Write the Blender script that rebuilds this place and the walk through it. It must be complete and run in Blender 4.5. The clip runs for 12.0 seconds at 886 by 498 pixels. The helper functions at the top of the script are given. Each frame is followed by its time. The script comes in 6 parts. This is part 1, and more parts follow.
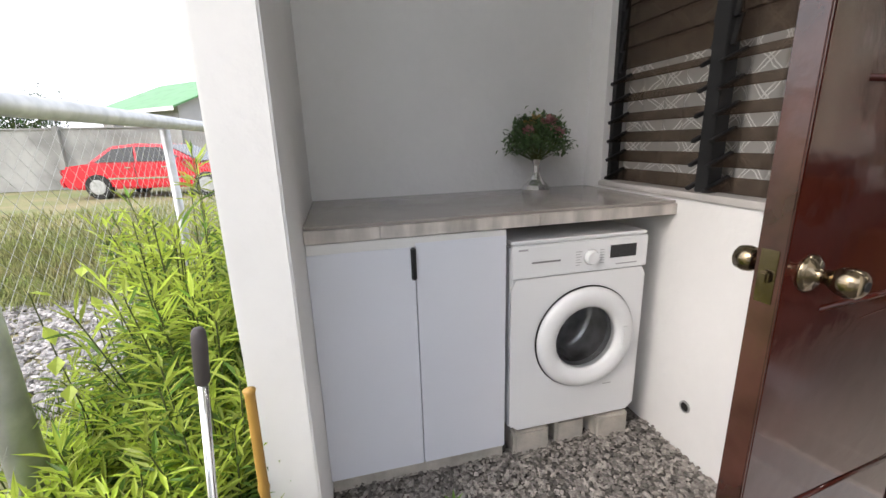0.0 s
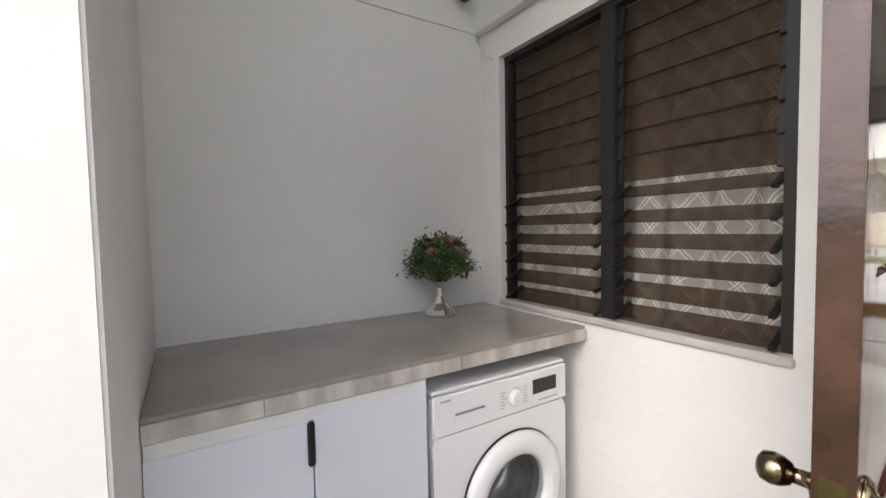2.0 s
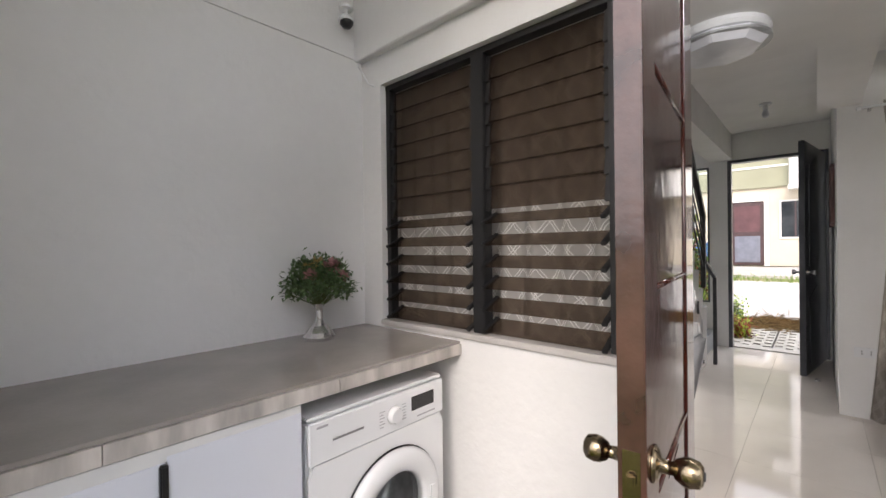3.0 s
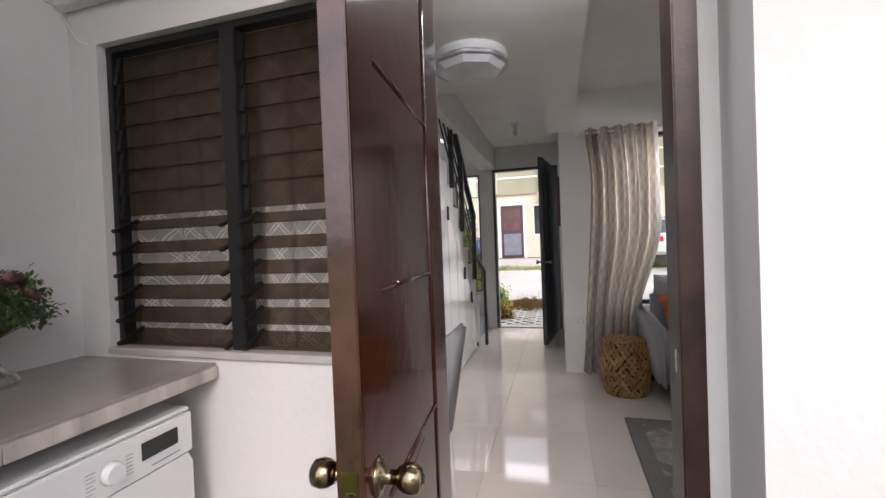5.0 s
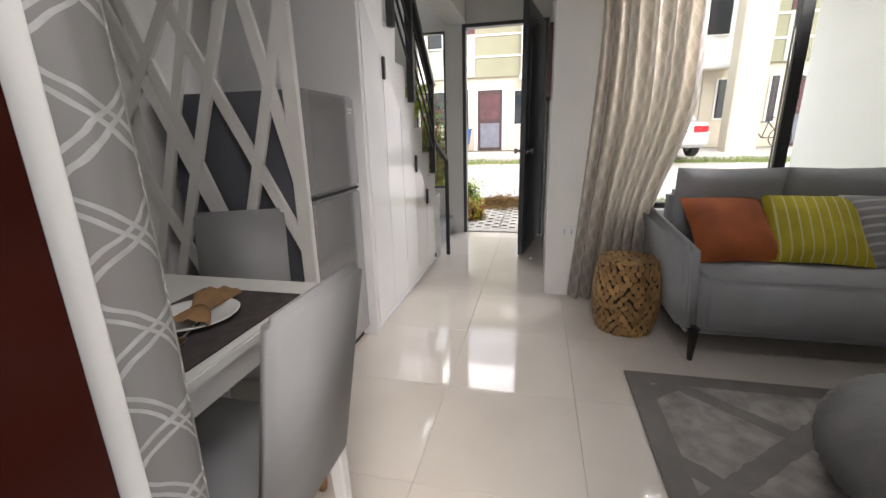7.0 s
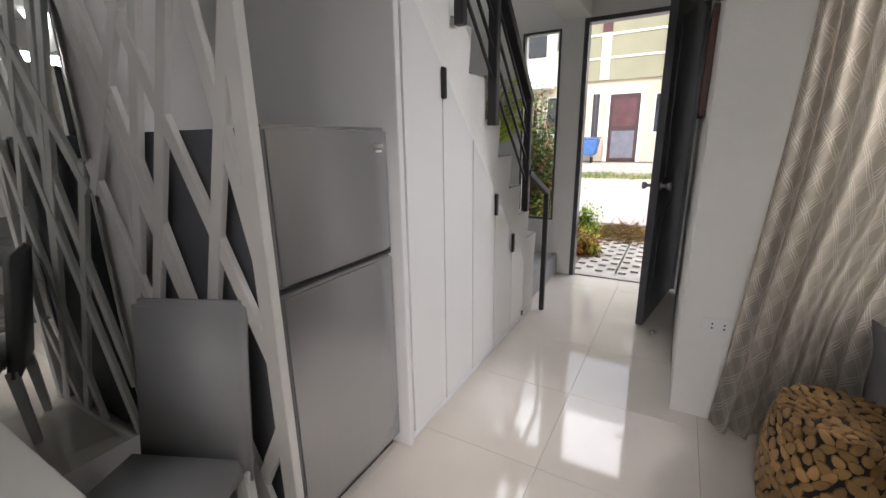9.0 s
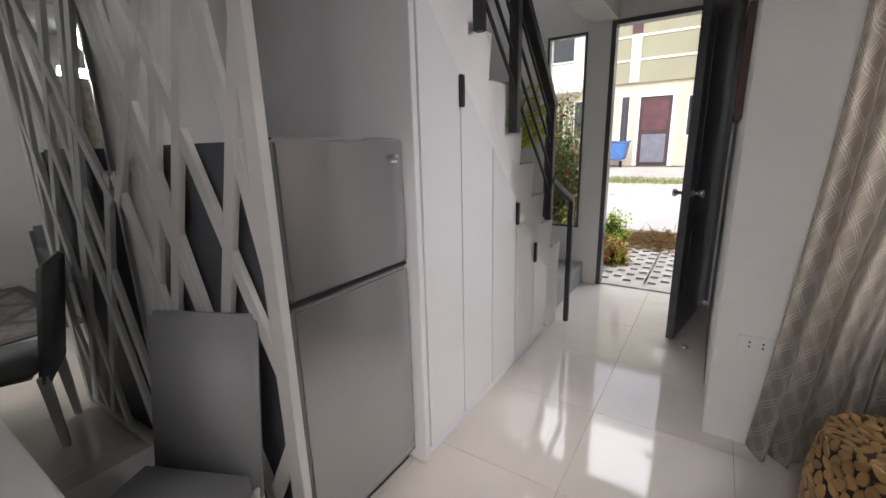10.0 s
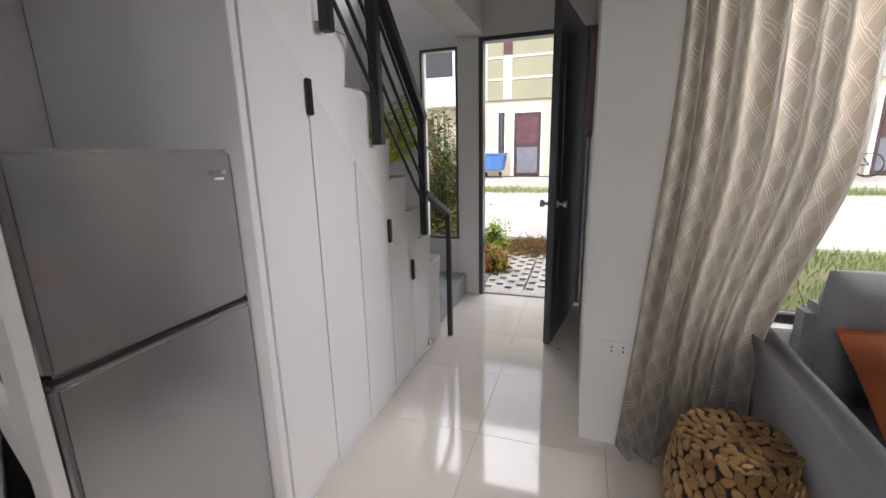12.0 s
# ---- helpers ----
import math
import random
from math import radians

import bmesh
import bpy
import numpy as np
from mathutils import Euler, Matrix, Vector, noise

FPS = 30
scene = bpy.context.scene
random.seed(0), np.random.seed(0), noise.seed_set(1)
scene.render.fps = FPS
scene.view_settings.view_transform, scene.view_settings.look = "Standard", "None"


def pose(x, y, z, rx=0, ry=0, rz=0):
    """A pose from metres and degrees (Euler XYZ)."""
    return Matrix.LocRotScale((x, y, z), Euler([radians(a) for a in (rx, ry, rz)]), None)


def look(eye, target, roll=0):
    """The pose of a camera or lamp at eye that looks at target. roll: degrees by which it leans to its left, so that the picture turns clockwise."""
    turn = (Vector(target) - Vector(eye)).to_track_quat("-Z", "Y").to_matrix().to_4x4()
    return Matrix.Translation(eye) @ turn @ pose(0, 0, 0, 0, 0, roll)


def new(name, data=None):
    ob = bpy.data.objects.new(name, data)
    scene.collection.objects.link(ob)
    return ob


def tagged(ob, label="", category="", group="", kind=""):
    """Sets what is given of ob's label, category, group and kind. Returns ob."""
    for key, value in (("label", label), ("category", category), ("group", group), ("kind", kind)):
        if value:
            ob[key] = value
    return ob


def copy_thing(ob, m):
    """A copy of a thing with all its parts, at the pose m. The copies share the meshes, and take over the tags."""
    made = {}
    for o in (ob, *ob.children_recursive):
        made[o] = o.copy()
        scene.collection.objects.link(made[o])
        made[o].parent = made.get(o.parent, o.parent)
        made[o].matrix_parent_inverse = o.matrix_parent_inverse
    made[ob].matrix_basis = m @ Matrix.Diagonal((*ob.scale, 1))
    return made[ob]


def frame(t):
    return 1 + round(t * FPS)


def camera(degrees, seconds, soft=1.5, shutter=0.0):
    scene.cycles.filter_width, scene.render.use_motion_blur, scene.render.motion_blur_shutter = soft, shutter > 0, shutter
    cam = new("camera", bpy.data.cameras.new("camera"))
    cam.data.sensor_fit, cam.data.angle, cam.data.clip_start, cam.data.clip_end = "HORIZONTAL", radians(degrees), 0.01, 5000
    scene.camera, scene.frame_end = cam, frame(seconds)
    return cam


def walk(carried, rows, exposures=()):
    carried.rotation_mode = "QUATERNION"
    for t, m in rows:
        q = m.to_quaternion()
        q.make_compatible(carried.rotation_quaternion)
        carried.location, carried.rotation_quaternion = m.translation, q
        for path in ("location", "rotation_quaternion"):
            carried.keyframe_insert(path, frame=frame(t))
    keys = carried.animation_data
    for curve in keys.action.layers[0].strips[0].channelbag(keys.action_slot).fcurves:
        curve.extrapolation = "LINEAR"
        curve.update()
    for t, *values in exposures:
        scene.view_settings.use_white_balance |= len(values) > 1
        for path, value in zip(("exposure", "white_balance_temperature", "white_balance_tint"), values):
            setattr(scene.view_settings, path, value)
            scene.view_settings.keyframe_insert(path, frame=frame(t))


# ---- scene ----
# camera and its walk
cam = camera(94.0, 12.0)
PATH = [
    (0, (0.258, 0.262, 1.048), (0.724, 2.14, 0.539), -1.7),
    (0.5, (0.239, 0.389, 1.044), (0.892, 2.227, 0.601), -1.4),
    (1, (0.285, 0.528, 1.091), (1.057, 2.345, 0.774), -1.0),
    (1.5, (0.254, 0.566, 1.168), (1.148, 2.346, 0.988), -1.0),
    (2, (0.232, 0.56, 1.188), (1.292, 2.253, 1.089), -1.1),
    (2.5, (0.225, 0.538, 1.184), (1.482, 2.093, 1.149), -1.2),
    (3, (0.222, 0.509, 1.19), (1.703, 1.853, 1.183), -0.7),
    (4.8, (0.283, 0.437, 1.232), (2.185, 1.05, 1.297), -1.6),
    (5, (0.365, 0.428, 1.193), (2.289, 0.971, 1.162), -2.2),
    (5.5, (0.635, 0.382, 1.085), (2.568, 0.818, 0.811), -3.2),
    (6, (0.822, 0.399, 1.053), (2.738, 0.791, 0.635), -2.8),
    (6.5, (1.207, 0.450, 1.028), (3.111, 0.838, 0.555), -2.0),
    (7, (1.416, 0.483, 1.082), (3.295, 0.915, 0.548), -1.4),
    (7.2, (1.551, 0.492, 1.084), (3.417, 0.969, 0.545), -1.4),
    (8.8, (2.19, 0.486, 1.236), (3.892, 1.402, 0.718), -0.9),
    (9, (2.222, 0.486, 1.223), (3.904, 1.443, 0.715), -0.9),
    (9.5, (2.255, 0.501, 1.223), (3.883, 1.548, 0.721), -1.2),
    (10, (2.278, 0.482, 1.236), (3.901, 1.547, 0.754), -1.5),
    (10.5, (2.287, 0.472, 1.236), (3.939, 1.5, 0.775), -1.6),
    (11, (2.285, 0.436, 1.238), (4.004, 1.36, 0.8), -1.5),
    (11.5, (2.33, 0.403, 1.23), (4.118, 1.189, 0.798), -1.4),
    (12, (2.474, 0.452, 1.241), (4.325, 1.067, 0.797), -1.2),
]
EXPOSURES = [(0.0, 1.1, 6300, 13), (1.0, 1.1, 6300, 13), (2.5, 1.3, 6400, 15), (3.2, 1.25, 6400, 15), (4.8, 1.0, 6300, 18), (6.0, 0.8, 6300, 19), (7.0, 1.35, 6500, 14), (9.0, 1.2, 6400, 15), (10.5, 1.1, 6350, 16), (12.0, 1.15, 6350, 16)]
walk(cam, [(t, look(eye, target, roll)) for t, eye, target, roll in PATH], EXPOSURES)

# ---- light ----
world = bpy.data.worlds.new("sky")
scene.world = world
world.use_nodes = True
wn = world.node_tree.nodes
sky = wn.new("ShaderNodeTexSky")
sky.sky_type = "NISHITA"
sky.sun_disc = False
sky.sun_elevation, sky.sun_rotation = radians(37), radians(248)
sky.air_density, sky.dust_density, sky.ozone_density = 1.0, 6.0, 1.0
mixc = wn.new("ShaderNodeMixRGB")
mixc.inputs[0].default_value = 0.65
mixc.inputs[2].default_value = (9.0, 9.2, 9.6, 1)
world.node_tree.links.new(sky.outputs[0], mixc.inputs[1])
world.node_tree.links.new(mixc.outputs[0], wn["Background"].inputs[0])
wn["Background"].inputs[1].default_value = 0.15

sun_data = bpy.data.lights.new("sun", "SUN")
sun_data.energy, sun_data.angle, sun_data.color = 0.65, radians(30), (1.0, 0.97, 0.92)
sun = new("sun", sun_data)
sun.matrix_world = look((0, 0, 10), (8.0, 3.2, 3.5))


def opening_fill(name, m, w, h, watts, spread=180.0):
    """An added area lamp that stands in for sky light through an opening."""
    d = bpy.data.lights.new(name, "AREA")
    d.shape, d.size, d.size_y, d.energy, d.color = "RECTANGLE", w, h, watts, (1.0, 0.985, 0.96)
    d.spread = radians(spread)
    new(name, d).matrix_world = m


# Added lamps that lift the rooms; the front-door one hangs out over the path.
opening_fill("window_fill", look((4.42, -1.02, 2.36), (3.4, -0.4, 1.2)), 1.3, 0.45, 11.0)
opening_fill("window_head_fill", look((4.195, -1.2, 1.99), (4.75, 1.33, 0.8)), 0.9, 0.08, 7.0, 80.0)
opening_fill("front_door_fill", look((7.9, 0.85, 4.0), (5.4, 0.85, 1.6)), 3.4, 2.0, 45.0)
opening_fill("back_door_fill", look((1.745, 0.45, 2.06), (2.35, 0.45, 0.9)), 0.6, 0.1, 2.6)


# ---- materials ----


def material(name, base, rough=0.5, metal=0.0, var=0.06, scale=6.0, bump=0.0, bscale=60.0, spec=0.5, fine=0.0, coat=0.0, base2=None, random_amount=0.0, stretch=None, trans=0.0, rough_var=0.0):
    """A procedural surface: a large mottle, a fine grain and some relief over one base colour."""
    m = bpy.data.materials.new(name)
    m.use_nodes = True
    nt = m.node_tree
    b = nt.nodes["Principled BSDF"]
    b.inputs["Roughness"].default_value, b.inputs["Metallic"].default_value = rough, metal
    b.inputs["Specular IOR Level"].default_value = spec
    b.inputs["Coat Weight"].default_value = coat
    b.inputs["Coat Roughness"].default_value = 0.08
    b.inputs["Transmission Weight"].default_value = trans
    tc = nt.nodes.new("ShaderNodeTexCoord")
    mp = nt.nodes.new("ShaderNodeMapping")
    nt.links.new(tc.outputs["Object"], mp.inputs[0])
    if stretch:
        mp.inputs["Scale"].default_value = stretch
    n1 = nt.nodes.new("ShaderNodeTexNoise")
    n1.inputs["Scale"].default_value, n1.inputs["Detail"].default_value = scale, 5
    n2 = nt.nodes.new("ShaderNodeTexNoise")
    n2.inputs["Scale"].default_value, n2.inputs["Detail"].default_value = bscale, 4
    nt.links.new(mp.outputs[0], n1.inputs[0])
    nt.links.new(mp.outputs[0], n2.inputs[0])
    ramp = nt.nodes.new("ShaderNodeMixRGB")
    second = base2 or tuple(c * (1 - 3 * var) for c in base)
    ramp.inputs[1].default_value = (*[min(1, c * (1 + var)) for c in base], 1)
    ramp.inputs[2].default_value = (*second, 1)
    sharp = nt.nodes.new("ShaderNodeMapRange")
    sharp.inputs[1].default_value, sharp.inputs[2].default_value = 0.35, 0.7
    nt.links.new(n1.outputs[0], sharp.inputs[0])
    nt.links.new(sharp.outputs[0], ramp.inputs[0])
    last = ramp.outputs[0]
    if fine or random_amount:
        hsv = nt.nodes.new("ShaderNodeHueSaturation")
        nt.links.new(last, hsv.inputs["Color"])
        mr = nt.nodes.new("ShaderNodeMapRange")
        if random_amount:
            src = nt.nodes.new("ShaderNodeNewGeometry").outputs["Random Per Island"]
            amount = random_amount
        else:
            src, amount = n2.outputs[0], fine
        mr.inputs[3].default_value, mr.inputs[4].default_value = 1 - amount, 1 + amount
        nt.links.new(src, mr.inputs[0])
        nt.links.new(mr.outputs[0], hsv.inputs["Value"])
        last = hsv.outputs[0]
    nt.links.new(last, b.inputs["Base Color"])
    if bump:
        bp = nt.nodes.new("ShaderNodeBump")
        bp.inputs["Strength"].default_value, bp.inputs["Distance"].default_value = 1.0, bump
        nt.links.new(n2.outputs[0], bp.inputs["Height"])
        nt.links.new(bp.outputs[0], b.inputs["Normal"])
    if rough_var:
        rr = nt.nodes.new("ShaderNodeMapRange")
        rr.inputs[3].default_value, rr.inputs[4].default_value = rough - rough_var, rough + rough_var
        nt.links.new(n1.outputs[0], rr.inputs[0])
        nt.links.new(rr.outputs[0], b.inputs["Roughness"])
    return m


def nodes_of(m):
    nt = m.node_tree
    return nt, nt.nodes, nt.links, nt.nodes["Principled BSDF"]


M = {}
M["wall"] = material("white_wall_paint", (0.80, 0.795, 0.78), 0.75, var=0.02, scale=2.2, bump=0.002, bscale=35, fine=0.02)
M["wall_ext"] = material("white_masonry_paint", (0.77, 0.765, 0.755), 0.8, var=0.02, scale=1.5, bump=0.0025, bscale=25, fine=0.02)
M["ceiling"] = material("ceiling_paint", (0.78, 0.77, 0.75), 0.8, var=0.02, scale=3)
M["floor"] = material("polished_tile", (0.70, 0.655, 0.60), 0.06, var=0.02, scale=3, spec=0.6)
M["grout"] = material("tile_grout", (0.62, 0.58, 0.53), 0.8)
M["counter"] = material("stone_counter_tile", (0.33, 0.30, 0.275), 0.11, var=0.06, scale=3, bump=0.0004, bscale=90, fine=0.05)
M["counter_edge"] = material("stone_edge_tile", (0.56, 0.52, 0.48), 0.35, var=0.12, scale=7, fine=0.05, stretch=(2.5, 1, 0.5))
M["white_laminate"] = material("white_laminate", (0.72, 0.74, 0.80), 0.28, var=0.01, scale=2)
M["gloss_panel"] = material("glossy_white_panel", (0.80, 0.802, 0.815), 0.07, var=0.01, scale=2, spec=0.6)
M["white_plastic"] = material("white_enamel", (0.82, 0.83, 0.84), 0.25, var=0.01, scale=4)
M["white_wood"] = material("white_painted_wood", (0.72, 0.72, 0.71), 0.45, var=0.03, scale=5, bump=0.001, bscale=40)
M["black"] = material("black_plastic", (0.012, 0.012, 0.013), 0.35, var=0.05)
M["black_metal"] = material("black_painted_steel", (0.02, 0.02, 0.023), 0.42, var=0.1, scale=12, bump=0.0006, bscale=90)
M["glass_dark"] = material("dark_display", (0.012, 0.012, 0.014), 0.08)
M["steel"] = material("satin_steel_film", (0.42, 0.42, 0.435), 0.17, 0.7, var=0.004, scale=2, stretch=(30, 30, 1), bscale=20, fine=0.004, spec=0.6)
M["chrome"] = material("chrome", (0.8, 0.8, 0.8), 0.1, 1.0, var=0.02)
M["brass"] = material("antique_brass", (0.27, 0.215, 0.14), 0.2, 1.0, var=0.12, scale=20)
M["gravel"] = material("gravel_stones", (0.30, 0.275, 0.25), 0.85, var=0.15, scale=40, random_amount=0.5, bump=0.002, bscale=120)
M["gravel_bed"] = material("gravel_bed", (0.16, 0.145, 0.13), 0.95, var=0.3, scale=60, bump=0.01, bscale=80, fine=0.4)
M["louver"] = material("smoked_louver_glass", (0.05, 0.036, 0.028), 0.22, var=0.15, scale=3, spec=0.6, fine=0.05)
M["window_black"] = material("black_window_frame", (0.012, 0.012, 0.013), 0.45, var=0.1)
M["block"] = material("concrete_block", (0.46, 0.43, 0.38), 0.95, var=0.08, scale=12, bump=0.004, bscale=90, fine=0.08)

# ---- helpers of this scene ----


def part(name, bm, mat, parent=None, label="", smooth=False):
    """Links a bmesh as one mesh object under a thing or a part."""
    me = bpy.data.meshes.new(name)
    bm.normal_update()
    bm.to_mesh(me)
    bm.free()
    for m in mat if isinstance(mat, (list, tuple)) else [mat]:
        me.materials.append(m)
    if smooth:
        me.polygons.foreach_set("use_smooth", [True] * len(me.polygons))
        me.update()
    ob = new(name, me)
    if parent:
        ob.parent = parent
    if label:
        ob["label"] = label
    return ob


def thing(name, m, label, category, group="", kind=""):
    ob = new(name)
    ob.empty_display_size = 0.05
    ob.matrix_world = m
    return tagged(ob, label, category, group, kind)


def box(x0, x1, y0, y1, z0, z1, bevel=0.0, bm=None, seg=2):
    bm = bm or bmesh.new()
    made = bmesh.ops.create_cube(bm, size=1.0)["verts"]
    for v in made:
        v.co = Vector(((x0 + x1) / 2 + v.co.x * (x1 - x0), (y0 + y1) / 2 + v.co.y * (y1 - y0), (z0 + z1) / 2 + v.co.z * (z1 - z0)))
    if bevel:
        edges = {e for v in made for e in v.link_edges}
        bmesh.ops.bevel(bm, geom=list(edges), offset=bevel, segments=seg, affect="EDGES", clamp_overlap=True)
    return bm


def bar(a, b, w, h=None, bm=None, up=(0, 0, 1), bevel=0.0):
    """A straight bar with a rectangular section from a to b."""
    bm = bm or bmesh.new()
    a, b, h = Vector(a), Vector(b), h or w
    d = (b - a).normalized()
    s = d.cross(Vector(up))
    if s.length < 1e-4:
        s = d.cross(Vector((1, 0, 0)))
    s.normalize()
    u = s.cross(d).normalized()
    m = Matrix((s, d, u)).transposed().to_4x4()
    m.translation = (a + b) / 2
    tmp = box(-w / 2, w / 2, -(b - a).length / 2, (b - a).length / 2, -h / 2, h / 2, bevel)
    bmesh.ops.transform(tmp, matrix=m, verts=tmp.verts)
    me = bpy.data.meshes.new("tmp")
    tmp.to_mesh(me)
    tmp.free()
    bm.from_mesh(me)
    bpy.data.meshes.remove(me)
    return bm


def lathe(profile, seg=32, bm=None, m=None, open_ends=False):
    """A turned body round z from (radius, height) pairs."""
    bm = bm or bmesh.new()
    rings = []
    for r, z in profile:
        rings.append([bm.verts.new((r * math.cos(2 * math.pi * i / seg), r * math.sin(2 * math.pi * i / seg), z)) for i in range(seg)])
    for a, b in zip(rings, rings[1:]):
        for i in range(seg):
            bm.faces.new((a[i], a[(i + 1) % seg], b[(i + 1) % seg], b[i]))
    bm.faces.new(list(reversed(rings[0])))
    bm.faces.new(rings[-1])
    bmesh.ops.remove_doubles(bm, verts=bm.verts, dist=1e-6)
    if open_ends:
        bmesh.ops.delete(bm, geom=[f for f in bm.faces if len(f.verts) > 4], context="FACES")
    if m is not None:
        bmesh.ops.transform(bm, matrix=m, verts=bm.verts)
    return bm


def tube(points, r, seg=8, bm=None, taper=1.0):
    """A round tube along a line of points."""
    bm = bm or bmesh.new()
    pts = [Vector(p) for p in points]
    rings = []
    for i, p in enumerate(pts):
        d = (pts[min(i + 1, len(pts) - 1)] - pts[max(i - 1, 0)]).normalized()
        s = d.cross(Vector((0, 0, 1)))
        if s.length < 1e-3:
            s = d.cross(Vector((1, 0, 0)))
        s.normalize()
        u = s.cross(d)
        rad = r * (1 + (taper - 1) * i / max(1, len(pts) - 1))
        rings.append([bm.verts.new(p + rad * (math.cos(2 * math.pi * k / seg) * s + math.sin(2 * math.pi * k / seg) * u)) for k in range(seg)])
    for a, b in zip(rings, rings[1:]):
        for i in range(seg):
            bm.faces.new((a[i], a[(i + 1) % seg], b[(i + 1) % seg], b[i]))
    bm.faces.new(list(reversed(rings[0])))
    bm.faces.new(rings[-1])
    return bm


def prism(outline, axis, a, b, bm=None, bevel=0.0):
    """An outline of 2D points pushed from a to b along an axis (x: points are (y, z); y: (x, z); z: (x, y))."""
    bm = bm or bmesh.new()

    def at(p, v):
        return {"x": (v, p[0], p[1]), "y": (p[0], v, p[1]), "z": (p[0], p[1], v)}[axis]

    lo = [bm.verts.new(at(p, a)) for p in outline]
    hi = [bm.verts.new(at(p, b)) for p in outline]
    faces = [bm.faces.new(lo), bm.faces.new(hi)]
    n = len(outline)
    for i in range(n):
        faces.append(bm.faces.new((lo[i], lo[(i + 1) % n], hi[(i + 1) % n], hi[i])))
    bmesh.ops.recalc_face_normals(bm, faces=faces)
    if bevel:
        bmesh.ops.bevel(bm, geom=list({e for f in faces for e in f.edges}), offset=bevel, segments=2, affect="EDGES", clamp_overlap=True)
    return bm


def cushion(w, d, h, puff=0.35, n=12, rim=0.45):
    """A soft box, w wide, d deep and h thick, fuller in the middle."""
    bm = bmesh.new()
    grids = []
    for side in (1, -1):
        g = []
        for i in range(n + 1):
            row = []
            for j in range(n + 1):
                u, v = 2 * i / n - 1, 2 * j / n - 1
                e = (1 - abs(u) ** 4) * (1 - abs(v) ** 4)
                z = side * h / 2 * (max(e, 0) ** rim) * (1 - puff + puff * (1 - 0.5 * (u * u + v * v)))
                z += 0.02 * h * noise.noise(Vector((u * 2.3, v * 2.3, side * 3 + w)))
                pinch = 1 - 0.05 * (1 - abs(u)) * abs(v) ** 3
                pinch2 = 1 - 0.05 * (1 - abs(v)) * abs(u) ** 3
                row.append(bm.verts.new((u * w / 2 * pinch2, v * d / 2 * pinch, z)))
            g.append(row)
        grids.append(g)
    for k, g in enumerate(grids):
        for i in range(n):
            for j in range(n):
                q = (g[i][j], g[i + 1][j], g[i + 1][j + 1], g[i][j + 1])
                bm.faces.new(q if k == 0 else q[::-1])
    bmesh.ops.remove_doubles(bm, verts=bm.verts, dist=1e-4)
    return bm


def structure(name, bm, mat, label="", category="wall"):
    return tagged(part(name, bm, mat), label, category, kind="structure")


# ---- the house shell ----
W, E = M["wall"], M["wall_ext"]
GZ = -0.30                       # gravel level
XW0, XW1 = 1.603, 1.753          # back wall of the house
YL = 2.345                       # party wall
TOP = 3.1

# back wall with the louver window and the back door
bm = bmesh.new()
for r in ((0.015, 0.067, GZ - 0.1, TOP), (2.19, YL, GZ - 0.1, TOP)):
    box(XW0, XW1, *r, bm=bm)
box(XW0, 1.632, 0.802, 0.99, GZ - 0.1, 2.14, bm=bm)
box(XW0, XW1, 0.802, 0.99, 2.14, TOP, bm=bm)
box(XW0, XW1, 0.99, 2.19, GZ - 0.1, 0.80, bm=bm)
box(XW0, XW1, 0.99, 2.19, 2.04, TOP, bm=bm)
box(XW0, XW1, 0.067, 0.802, 2.14, TOP, bm=bm)
box(XW0, XW1, 0.067, 0.802, GZ - 0.1, -0.012, bm=bm)
wall_back = structure("wall_back", bm, E, "white painted masonry back wall with window and door openings")
structure("wall_back_pier", box(1.403, XW1, -1.9, 0.015, GZ - 0.1, TOP), E, "white painted projecting masonry wall beside the back door")
structure("wall_beam", box(XW0 - 0.05, XW0 - 0.001, 0.10, YL - 0.002, 2.19, TOP, 0.004), E, "white plastered beam over the louver window", "beam")
structure("window_sill", box(XW0 - 0.012, XW0 + 0.10, 0.985, 2.195, 0.795, 0.822, 0.004), material("grey_sill", (0.50, 0.48, 0.46), 0.7, var=0.06, bump=0.002), "grey cement window sill", "sill")
structure("wall_laundry_end", box(-0.015, XW0, YL, YL + 0.15, GZ - 0.1, TOP), E, "white painted masonry end wall behind the counter")
structure("wall_laundry_beam", box(0.132, XW0 - 0.052, YL - 0.008, YL - 0.001, 2.2, TOP), E, "faint plastered beam line on the end wall", "beam")
structure("wall_laundry_wing", box(-0.015, 0.131, 1.30, YL, GZ - 0.1, TOP, 0.006), E, "white painted wing wall of the laundry corner")
# Unseen slab, added to keep overhead sky light off the laundry corner.
structure("roof_eave_added", box(-0.1, XW1, -1.9, YL + 0.15, TOP, TOP + 0.1), E, "white unseen eave slab added over the back wall to cut top light", "roof")
# Unseen wall, added to block low sky from the pier by the back door.
structure("wall_sky_block", box(-2.6, -2.45, -3.6, -0.6, GZ - 0.1, 3.0), E, "plain unseen wall added beyond the fence to shade the pier")
# Unseen wall, added to close the yard and darken what the door reflects.
structure("wall_yard_added", box(-6.0, 1.40, -3.75, -3.6, GZ - 0.1, 1.9), E, "plain unseen wall added behind the yard")

# inside
structure("wall_party", box(XW1, 6.13, YL, YL + 0.15, -0.1, 3.6), W, "white painted party wall")
structure("wall_side", box(XW1, 6.13, -2.05, -1.9, -0.1, 2.6), W, "white painted side wall of the living room")
bm = bmesh.new()
box(XW1, 4.34, -1.9, YL, -0.12, -0.01, bm=bm)
box(4.34, 6.13, 0.257, YL, -0.12, -0.01, bm=bm)
